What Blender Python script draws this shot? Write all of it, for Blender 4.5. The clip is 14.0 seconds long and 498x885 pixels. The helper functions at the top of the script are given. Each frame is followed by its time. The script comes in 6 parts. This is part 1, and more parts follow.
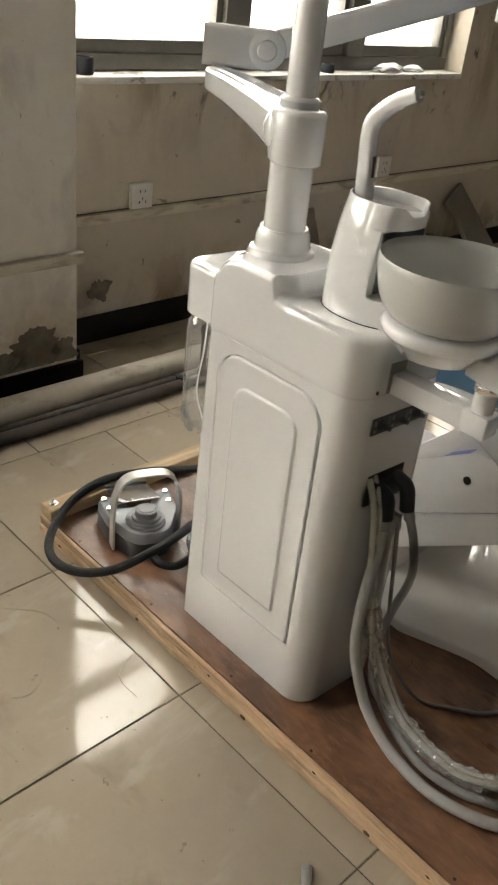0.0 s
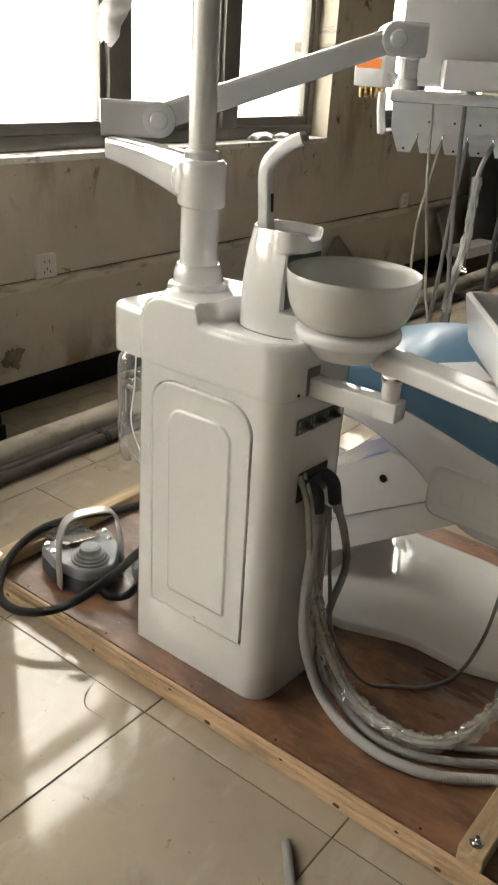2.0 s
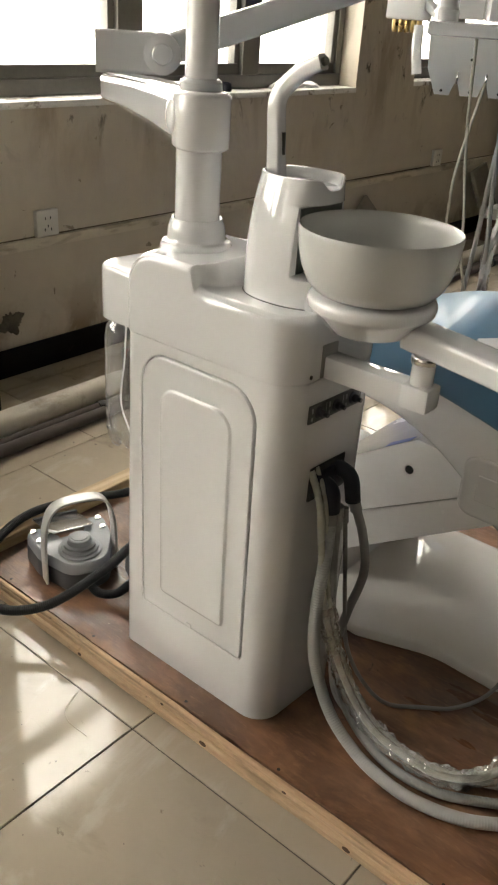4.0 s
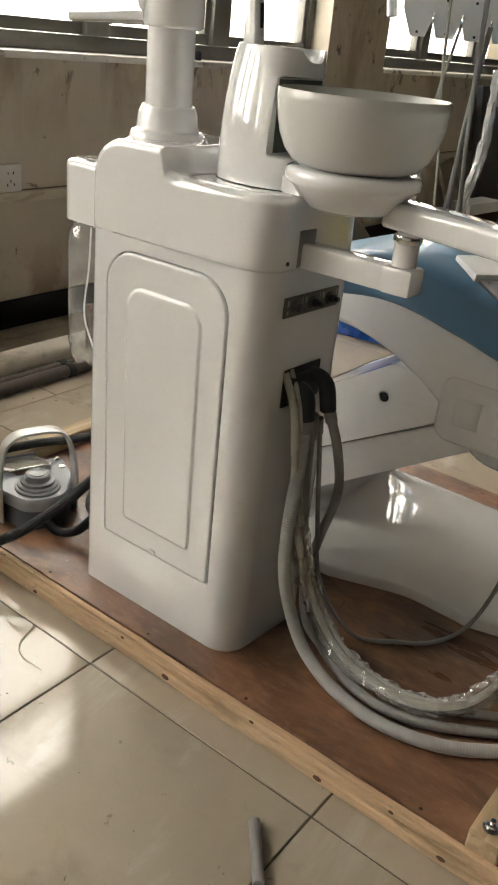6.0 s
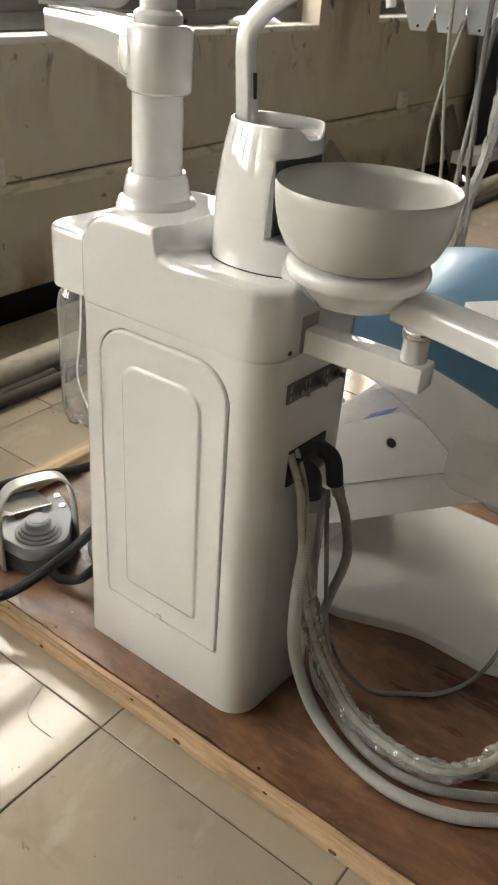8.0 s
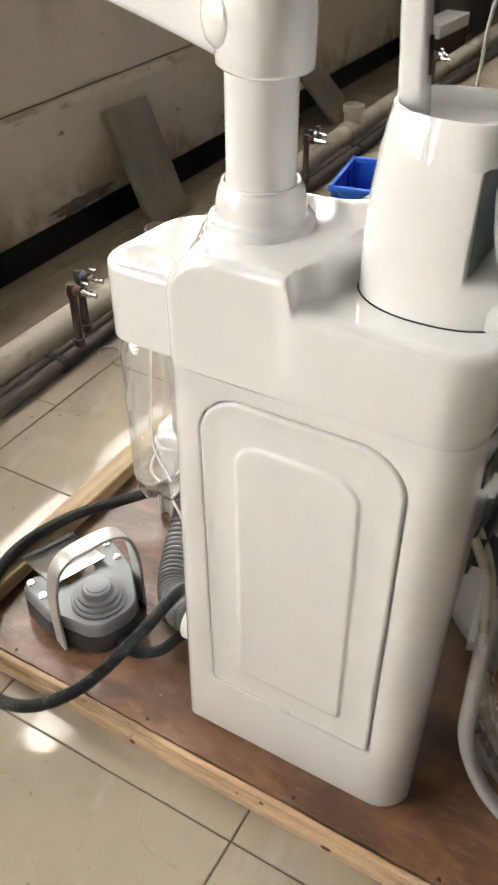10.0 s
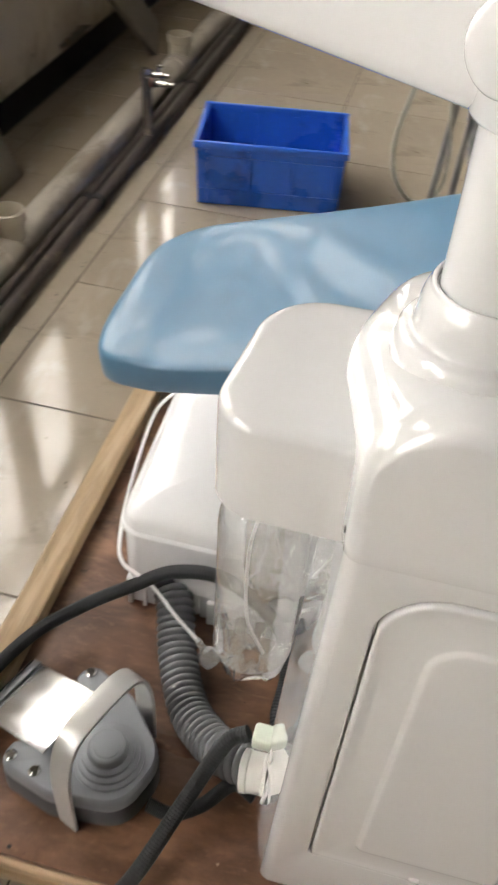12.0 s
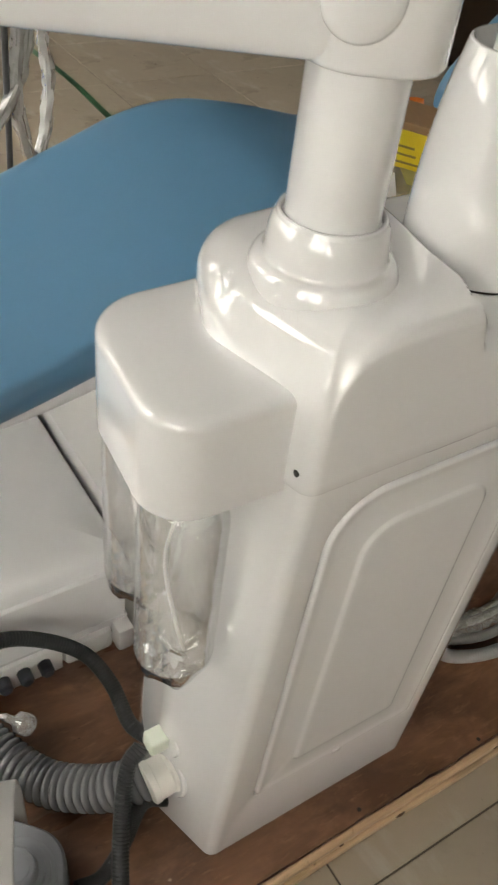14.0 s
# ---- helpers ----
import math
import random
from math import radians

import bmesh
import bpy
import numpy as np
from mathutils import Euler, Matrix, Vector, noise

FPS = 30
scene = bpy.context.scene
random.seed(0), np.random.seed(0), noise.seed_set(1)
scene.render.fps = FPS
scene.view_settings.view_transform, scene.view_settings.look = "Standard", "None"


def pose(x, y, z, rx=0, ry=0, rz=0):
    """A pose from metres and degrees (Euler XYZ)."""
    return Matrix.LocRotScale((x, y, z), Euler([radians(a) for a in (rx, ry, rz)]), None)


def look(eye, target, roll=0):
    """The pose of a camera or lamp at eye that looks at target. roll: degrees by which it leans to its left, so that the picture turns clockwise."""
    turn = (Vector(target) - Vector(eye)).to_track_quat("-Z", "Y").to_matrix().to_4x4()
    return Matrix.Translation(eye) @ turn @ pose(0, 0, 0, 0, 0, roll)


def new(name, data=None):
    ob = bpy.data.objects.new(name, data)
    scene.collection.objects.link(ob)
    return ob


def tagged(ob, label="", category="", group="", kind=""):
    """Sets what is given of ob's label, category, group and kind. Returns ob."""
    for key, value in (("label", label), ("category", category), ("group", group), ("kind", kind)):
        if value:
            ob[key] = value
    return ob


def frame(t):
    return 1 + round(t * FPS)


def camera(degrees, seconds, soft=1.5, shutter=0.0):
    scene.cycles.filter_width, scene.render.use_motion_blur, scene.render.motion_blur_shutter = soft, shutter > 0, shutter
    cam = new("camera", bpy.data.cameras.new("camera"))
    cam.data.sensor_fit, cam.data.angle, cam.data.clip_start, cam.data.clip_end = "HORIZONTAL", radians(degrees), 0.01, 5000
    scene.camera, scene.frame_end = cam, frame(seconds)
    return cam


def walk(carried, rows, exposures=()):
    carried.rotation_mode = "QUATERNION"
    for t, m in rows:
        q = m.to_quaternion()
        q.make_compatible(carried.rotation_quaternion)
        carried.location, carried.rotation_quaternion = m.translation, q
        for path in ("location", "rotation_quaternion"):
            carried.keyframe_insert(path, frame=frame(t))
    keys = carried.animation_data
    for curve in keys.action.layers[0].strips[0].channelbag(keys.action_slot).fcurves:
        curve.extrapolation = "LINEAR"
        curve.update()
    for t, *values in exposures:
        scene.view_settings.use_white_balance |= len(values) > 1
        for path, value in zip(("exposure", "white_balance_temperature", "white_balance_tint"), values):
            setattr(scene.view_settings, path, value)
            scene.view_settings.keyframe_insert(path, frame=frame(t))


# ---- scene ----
cam = camera(33.3, 14.0, soft=2.0, shutter=0.5)
PATH = [
    (0, (0.917, -0.848, 1.371), (-0.269, 0.403, 0.358), 6.9),
    (0.5, (1.007, -0.917, 1.376), (-0.196, 0.353, 0.406), 5.8),
    (1, (1.005, -1.011, 1.353), (-0.139, 0.332, 0.411), 5.4),
    (1.5, (1.012, -1.038, 1.328), (-0.081, 0.38, 0.438), 4.5),
    (2, (1.009, -1.026, 1.342), (-0.075, 0.427, 0.498), 3.6),
    (2.2, (0.994, -1.008, 1.376), (-0.097, 0.44, 0.532), 3.4),
    (4.5, (0.881, -0.802, 1.235), (-0.215, 0.586, 0.301), 4.1),
    (5, (0.876, -0.821, 1.192), (-0.194, 0.603, 0.282), 4.9),
    (5.5, (0.877, -0.826, 1.13), (-0.173, 0.626, 0.242), 5.6),
    (6, (0.903, -0.832, 1.074), (-0.142, 0.631, 0.198), 5.9),
    (6.5, (0.9, -0.82, 1.081), (-0.139, 0.633, 0.181), 5.9),
    (7, (0.883, -0.794, 1.152), (-0.171, 0.628, 0.221), 5.7),
    (7.2, (0.883, -0.789, 1.172), (-0.183, 0.632, 0.253), 5.5),
    (9.3, (0.508, -0.608, 1.356), (-0.307, 0.74, 0.123), 1.9),
    (9.5, (0.475, -0.626, 1.318), (-0.37, 0.749, 0.137), 1.5),
    (10, (0.348, -0.528, 1.286), (-0.447, 0.826, 0.048), -0.4),
    (10.5, (0.229, -0.45, 1.309), (-0.464, 0.895, 0.002), 0.5),
    (11, (0.064, -0.441, 1.289), (-0.548, 0.936, -0.026), 1.8),
    (11.5, (-0.061, -0.384, 1.268), (-0.553, 1.008, -0.081), 3.1),
    (12, (-0.136, -0.29, 1.261), (-0.418, 1.137, -0.111), 4.2),
    (12.5, (-0.242, -0.242, 1.235), (-0.142, 1.206, -0.141), 8.2),
    (13, (-0.278, -0.203, 1.217), (0.125, 1.174, -0.177), 10.2),
    (13.5, (-0.391, -0.229, 1.227), (0.419, 0.983, -0.143), 10.1),
    (14, (-0.466, -0.229, 1.245), (0.437, 0.961, -0.086), 8.0),
]
walk(cam, [(t, look(eye, target, roll)) for t, eye, target, roll in PATH],
     exposures=[(0.0, -0.01, 6900, 10), (7.2, -0.02, 6900, 10), (9.3, 0.57, 6700, 10), (10.0, 0.45, 6650, 11), (11.0, 0.23, 6520, 12), (11.5, 0.17, 6520, 13), (12.0, -0.10, 6620, 13), (12.5, -0.40, 6700, 11), (13.2, -0.68, 6800, 10), (13.5, -0.68, 6900, 10), (14.0, -0.50, 6800, 10)])

# ---- light ----
world = bpy.data.worlds.new("sky")
scene.world = world
world.use_nodes = True
wn = world.node_tree.nodes
sky = wn.new("ShaderNodeTexSky")
sky.sky_type = "NISHITA"
sky.sun_disc = False
sky.sun_elevation, sky.sun_rotation = radians(38), radians(-70)
world.node_tree.links.new(sky.outputs["Color"], wn["Background"].inputs["Color"])
wn["Background"].inputs["Strength"].default_value = 0.12
sun_data = bpy.data.lights.new("sun", "SUN")
sun_data.energy, sun_data.angle, sun_data.color = 1.2, radians(12), (1.0, 0.95, 0.87)
sun = new("sun", sun_data)
sun.matrix_world = look((-6, 3.0, 5.5), (0, 1.2, 0))
GLOW = 11.8


# ---- helpers of this scene ----
def loft(loops, caps=True, closed=True):
    """A skin over loops of equal length."""
    bm = bmesh.new()
    rings = [[bm.verts.new(p) for p in loop] for loop in loops]
    n = len(rings[0])
    for a, b in zip(rings, rings[1:]):
        for i in range(n if closed else n - 1):
            j = (i + 1) % n
            bm.faces.new((a[i], a[j], b[j], b[i]))
    if caps:
        bm.faces.new(list(reversed(rings[0])))
        bm.faces.new(rings[-1])
    bmesh.ops.recalc_face_normals(bm, faces=bm.faces)
    return bm


def lathe(profile, segs=40, at=(0, 0, 0), caps=True):
    """profile: (radius, z) from bottom to top."""
    loops = []
    for r, z in profile:
        loops.append([(at[0] + r * math.cos(2 * math.pi * i / segs), at[1] + r * math.sin(2 * math.pi * i / segs), at[2] + z) for i in range(segs)])
    return loft(loops, caps)


def box(x0, x1, y0, y1, z0, z1, bevel=0.0, segs=2):
    bm = bmesh.new()
    bmesh.ops.create_cube(bm, size=1.0, matrix=Matrix.Translation(((x0 + x1) / 2, (y0 + y1) / 2, (z0 + z1) / 2)) @ Matrix.Diagonal((x1 - x0, y1 - y0, z1 - z0, 1)))
    if bevel:
        bmesh.ops.bevel(bm, geom=list(bm.edges), offset=bevel, segments=segs, profile=0.5, affect="EDGES")
    return bm


def merge(*parts):
    """Several bmeshes joined into one."""
    out = bmesh.new()
    for b in parts:
        me = bpy.data.meshes.new("tmp")
        b.to_mesh(me)
        b.free()
        out.from_mesh(me)
        bpy.data.meshes.remove(me)
    return out


def moved(bm, m):
    bmesh.ops.transform(bm, matrix=m, verts=bm.verts)
    return bm


def corner_loop(corners, n=8, inset=0.0):
    """A loop with rounded corners; corners: (x, y, radius), anticlockwise."""
    out = []
    m = len(corners)
    for i in range(m):
        p = Vector(corners[i][:2])
        a = (Vector(corners[i - 1][:2]) - p).normalized()
        b = (Vector(corners[(i + 1) % m][:2]) - p).normalized()
        half = a.angle(b) / 2
        mid = (a + b).normalized()
        shifted = p + mid * (inset / math.sin(half))
        r = max(corners[i][2] - inset, 0.0015)
        centre = shifted + mid * (r / math.sin(half))
        s = centre + (shifted + a * (r / math.tan(half)) - centre)
        e = shifted + b * (r / math.tan(half))
        va, vb = s - centre, e - centre
        ang = va.angle(vb)
        sign = 1 if va.x * vb.y - va.y * vb.x > 0 else -1
        for k in range(n):
            c, sn = math.cos(ang * k / (n - 1)), math.sin(ang * k / (n - 1)) * sign
            out.append((centre.x + va.x * c - va.y * sn, centre.y + va.x * sn + va.y * c))
    return out


def dense(loop, step):
    """Points put in along the long sides of a loop."""
    out = []
    for i, p in enumerate(loop):
        q = loop[(i + 1) % len(loop)]
        d = math.hypot(q[0] - p[0], q[1] - p[1])
        k = max(1, int(d / step))
        out += [(p[0] + (q[0] - p[0]) * j / k, p[1] + (q[1] - p[1]) * j / k) for j in range(k)]
    return out


def spline(points, n):
    """Points on a smooth curve through the points given."""
    pts = [Vector(p) for p in points]
    pts = [2 * pts[0] - pts[1]] + pts + [2 * pts[-1] - pts[-2]]
    raw = []
    for i in range(1, len(pts) - 2):
        p0, p1, p2, p3 = pts[i - 1:i + 3]
        for k in range(24):
            t = k / 24
            raw.append(0.5 * ((2 * p1) + (p2 - p0) * t + (2 * p0 - 5 * p1 + 4 * p2 - p3) * t * t + (3 * p1 - p0 - 3 * p2 + p3) * t ** 3))
    raw.append(pts[-2])
    lengths = [0.0]
    for a, b in zip(raw, raw[1:]):
        lengths.append(lengths[-1] + (b - a).length)
    out, j = [], 0
    for i in range(n):
        want = lengths[-1] * i / (n - 1)
        while j < len(raw) - 2 and lengths[j + 1] < want:
            j += 1
        f = (want - lengths[j]) / max(lengths[j + 1] - lengths[j], 1e-9)
        out.append(raw[j].lerp(raw[j + 1], min(max(f, 0), 1)))
    return out


def sweep(points, section, n=60, scale=None, up=(0, 0, 1)):
    """A section (list of (side, height)) carried along a smooth curve, kept upright."""
    path = spline(points, n)
    loops = []
    for i, p in enumerate(path):
        d = (path[min(i + 1, n - 1)] - path[max(i - 1, 0)]).normalized()
        side = d.cross(Vector(up))
        side = side.normalized() if side.length > 1e-4 else Vector((1, 0, 0))
        top = side.cross(d)
        s = scale(i / (n - 1)) if scale else 1
        loops.append([p + side * a * s + top * b * s for a, b in section])
    return loft(loops)


RIB = 8


def tube(points, r, n=80, segs=12, rings=0, depth=0.0):
    """A round hose; rings > 0: that many ribs, of that depth."""
    path = spline(points, max(n, rings * RIB + 1) if rings else n)
    m = len(path)
    ref = Vector((0.3, 0.2, 0.93)).normalized()
    loops = []
    for i, p in enumerate(path):
        d = (path[min(i + 1, m - 1)] - path[max(i - 1, 0)]).normalized()
        side = (ref - d * ref.dot(d)).normalized()
        ref = side
        top = d.cross(side)
        rr = r
        if rings:
            rr = r - depth * (1.0 - abs(math.sin(math.pi * i / RIB)) ** 0.6)
        loops.append([p + side * rr * math.cos(2 * math.pi * k / segs) + top * rr * math.sin(2 * math.pi * k / segs) for k in range(segs)])
    return loft(loops)


def finish(me, material, angle=35):
    me.materials.append(material)
    me.shade_smooth()
    me.set_sharp_from_angle(angle=radians(angle))


def part(name, bm, material, parent=None, label="", angle=35):
    """Links a bmesh as one mesh object under a thing or a part."""
    me = bpy.data.meshes.new(name)
    bm.to_mesh(me)
    bm.free()
    finish(me, material, angle)
    ob = new(name, me)
    if parent:
        ob.parent = parent
        ob.matrix_parent_inverse = parent.matrix_world.inverted()
    if label:
        tagged(ob, label)
    return ob


def thing(name, label, category, at=(0, 0, 0), group="", kind=""):
    ob = new(name)
    ob.location = at
    ob.empty_display_size = 0.05
    bpy.context.view_layer.update()
    return tagged(ob, label, category, group, kind)


def rrect(w, h, r, n=5):
    return corner_loop([(-w / 2, -h / 2, r), (w / 2, -h / 2, r), (w / 2, h / 2, r), (-w / 2, h / 2, r)], n)


def ease(a, b, x):
    t = min(max((x - a) / (b - a), 0.0), 1.0)
    return t * t * (3 - 2 * t)


# ---- materials ----
def material(name, colour, rough=0.5, metal=0.0, spread=0.12, size=8.0, bump=0.0, bump_size=60.0, stain=None, stain_size=2.0, stain_at=0.55, coat=0.0, rough_spread=0.08, random_tint=0.0, stretch=(1, 1, 1)):
    mat = bpy.data.materials.new(name)
    mat.use_nodes = True
    nt = mat.node_tree
    N, L = nt.nodes, nt.links
    bsdf = N["Principled BSDF"]
    bsdf.inputs["Metallic"].default_value = metal
    bsdf.inputs["Coat Weight"].default_value = coat
    bsdf.inputs["Coat Roughness"].default_value = 0.03
    bsdf.inputs["Coat IOR"].default_value = 1.6
    co = N.new("ShaderNodeTexCoord")
    mp = N.new("ShaderNodeMapping")
    mp.inputs["Scale"].default_value = stretch
    L.new(co.outputs["Object"], mp.inputs["Vector"])
    n1 = N.new("ShaderNodeTexNoise")
    n1.inputs["Scale"].default_value, n1.inputs["Detail"].default_value = size, 5
    L.new(mp.outputs["Vector"], n1.inputs["Vector"])
    n2 = N.new("ShaderNodeTexNoise")
    n2.inputs["Scale"].default_value, n2.inputs["Detail"].default_value = size * 9, 3
    L.new(mp.outputs["Vector"], n2.inputs["Vector"])
    add = N.new("ShaderNodeMath")
    add.operation = "MULTIPLY_ADD"
    L.new(n2.outputs["Fac"], add.inputs[0])
    add.inputs[1].default_value = 0.4
    L.new(n1.outputs["Fac"], add.inputs[2])
    ramp = N.new("ShaderNodeMapRange")
    ramp.inputs["From Min"].default_value, ramp.inputs["From Max"].default_value = 0.35, 1.05
    ramp.inputs["To Min"].default_value, ramp.inputs["To Max"].default_value = 1 - spread, 1 + spread
    L.new(add.outputs[0], ramp.inputs["Value"])
    mul = N.new("ShaderNodeMix")
    mul.data_type, mul.blend_type = "RGBA", "MULTIPLY"
    mul.inputs["Factor"].default_value = 1.0
    mul.inputs["A"].default_value = (*colour, 1)
    L.new(ramp.outputs["Result"], mul.inputs["B"])
    out = mul.outputs["Result"]
    if random_tint:
        oi = N.new("ShaderNodeObjectInfo")
        rr = N.new("ShaderNodeMapRange")
        rr.inputs["To Min"].default_value, rr.inputs["To Max"].default_value = 1 - random_tint, 1 + random_tint
        L.new(oi.outputs["Random"], rr.inputs["Value"])
        m2 = N.new("ShaderNodeMix")
        m2.data_type, m2.blend_type = "RGBA", "MULTIPLY"
        m2.inputs["Factor"].default_value = 1.0
        L.new(out, m2.inputs["A"])
        L.new(rr.outputs["Result"], m2.inputs["B"])
        out = m2.outputs["Result"]
    if stain:
        n3 = N.new("ShaderNodeTexNoise")
        n3.inputs["Scale"].default_value, n3.inputs["Detail"].default_value, n3.inputs["Roughness"].default_value = stain_size, 8, 0.65
        L.new(co.outputs["Object"], n3.inputs["Vector"])
        edge = N.new("ShaderNodeMapRange")
        edge.inputs["From Min"].default_value, edge.inputs["From Max"].default_value = stain_at, stain_at + 0.12
        L.new(n3.outputs["Fac"], edge.inputs["Value"])
        m3 = N.new("ShaderNodeMix")
        m3.data_type = "RGBA"
        L.new(edge.outputs["Result"], m3.inputs["Factor"])
        L.new(out, m3.inputs["A"])
        m3.inputs["B"].default_value = (*stain, 1)
        out = m3.outputs["Result"]
    L.new(out, bsdf.inputs["Base Color"])
    rm = N.new("ShaderNodeMapRange")
    rm.inputs["From Min"].default_value, rm.inputs["From Max"].default_value = 0.3, 0.7
    rm.inputs["To Min"].default_value, rm.inputs["To Max"].default_value = max(rough - rough_spread, 0.02), min(rough + rough_spread, 1)
    L.new(n1.outputs["Fac"], rm.inputs["Value"])
    L.new(rm.outputs["Result"], bsdf.inputs["Roughness"])
    if bump:
        nb = N.new("ShaderNodeTexNoise")
        nb.inputs["Scale"].default_value, nb.inputs["Detail"].default_value = bump_size, 4
        L.new(mp.outputs["Vector"], nb.inputs["Vector"])
        b = N.new("ShaderNodeBump")
        b.inputs["Strength"].default_value, b.inputs["Distance"].default_value = bump, 0.004
        L.new(nb.outputs["Fac"], b.inputs["Height"])
        L.new(b.outputs["Normal"], bsdf.inputs["Normal"])
    return mat


def weather(mat, layers):
    """Lays stains over a material: (colour, scale, from, to, strength, heights or None)."""
    nt = mat.node_tree
    N, L = nt.nodes, nt.links
    bsdf = N["Principled BSDF"]
    out = bsdf.inputs["Base Color"].links[0].from_socket
    co = N.new("ShaderNodeTexCoord")
    sep = N.new("ShaderNodeSeparateXYZ")
    L.new(co.outputs["Object"], sep.inputs[0])
    for k, (colour, scale, lo, hi, strength, heights) in enumerate(layers):
        mp = N.new("ShaderNodeMapping")
        mp.inputs["Scale"].default_value = scale
        mp.inputs["Location"].default_value = (3.7 * k, 1.3 * k, 5.1 * k)
        L.new(co.outputs["Object"], mp.inputs["Vector"])
        n = N.new("ShaderNodeTexNoise")
        n.inputs["Scale"].default_value, n.inputs["Detail"].default_value, n.inputs["Roughness"].default_value = 1.0, 7, 0.62
        n.inputs["Distortion"].default_value = 0.5
        L.new(mp.outputs["Vector"], n.inputs["Vector"])
        m = N.new("ShaderNodeMapRange")
        m.inputs["From Min"].default_value, m.inputs["From Max"].default_value, m.inputs["To Max"].default_value = lo, hi, strength
        L.new(n.outputs["Fac"], m.inputs["Value"])
        fac = m.outputs["Result"]
        if heights:
            for a, b in heights:
                h = N.new("ShaderNodeMapRange")
                h.inputs["From Min"].default_value, h.inputs["From Max"].default_value = a, b
                L.new(sep.outputs["Z"], h.inputs["Value"])
                mu = N.new("ShaderNodeMath")
                mu.operation = "MULTIPLY"
                L.new(fac, mu.inputs[0])
                L.new(h.outputs["Result"], mu.inputs[1])
                fac = mu.outputs[0]
        mix = N.new("ShaderNodeMix")
        mix.data_type = "RGBA"
        L.new(fac, mix.inputs["Factor"])
        L.new(out, mix.inputs["A"])
        mix.inputs["B"].default_value = (*colour, 1)
        out = mix.outputs["Result"]
    L.new(out, bsdf.inputs["Base Color"])
    return mat


def glass_material(name, tint, rough=0.02, ior=1.45):
    mat = bpy.data.materials.new(name)
    mat.use_nodes = True
    b = mat.node_tree.nodes["Principled BSDF"]
    b.inputs["Base Color"].default_value = (*tint, 1)
    b.inputs["Transmission Weight"].default_value = 1.0
    b.inputs["Roughness"].default_value = rough
    b.inputs["IOR"].default_value = ior
    return mat


def thin_clear(name, tint, gloss, rough=0.05, haze=0.05):
    """Thin clear plastic: mostly see-through, with a bright sheen towards grazing angles."""
    mat = bpy.data.materials.new(name)
    mat.use_nodes = True
    nt = mat.node_tree
    nt.nodes.clear()
    o = nt.nodes.new("ShaderNodeOutputMaterial")
    clear = nt.nodes.new("ShaderNodeBsdfTransparent")
    clear.inputs["Color"].default_value = (*tint, 1)
    shine = nt.nodes.new("ShaderNodeBsdfGlossy")
    shine.inputs["Roughness"].default_value = rough
    fr = nt.nodes.new("ShaderNodeLayerWeight")
    fr.inputs["Blend"].default_value = 0.30
    co = nt.nodes.new("ShaderNodeTexCoord")
    n = nt.nodes.new("ShaderNodeTexNoise")
    n.inputs["Scale"].default_value = 28
    b = nt.nodes.new("ShaderNodeBump")
    b.inputs["Strength"].default_value, b.inputs["Distance"].default_value = 0.28, 0.006
    k = nt.nodes.new("ShaderNodeMath")
    k.operation, k.use_clamp = "MULTIPLY", True
    k.inputs[1].default_value = gloss
    mix = nt.nodes.new("ShaderNodeMixShader")
    milk = nt.nodes.new("ShaderNodeBsdfDiffuse")
    milk.inputs["Color"].default_value = (0.85, 0.86, 0.85, 1)
    body = nt.nodes.new("ShaderNodeMixShader")
    body.inputs["Fac"].default_value = haze
    L = nt.links
    L.new(clear.outputs[0], body.inputs[1])
    L.new(milk.outputs[0], body.inputs[2])
    L.new(co.outputs["Object"], n.inputs["Vector"])
    L.new(n.outputs["Fac"], b.inputs["Height"])
    L.new(b.outputs["Normal"], shine.inputs["Normal"])
    L.new(b.outputs["Normal"], fr.inputs["Normal"])
    L.new(fr.outputs["Facing"], k.inputs[0])
    L.new(k.outputs[0], mix.inputs["Fac"])
    L.new(body.outputs[0], mix.inputs[1])
    L.new(shine.outputs[0], mix.inputs[2])
    L.new(mix.outputs[0], o.inputs["Surface"])
    return mat


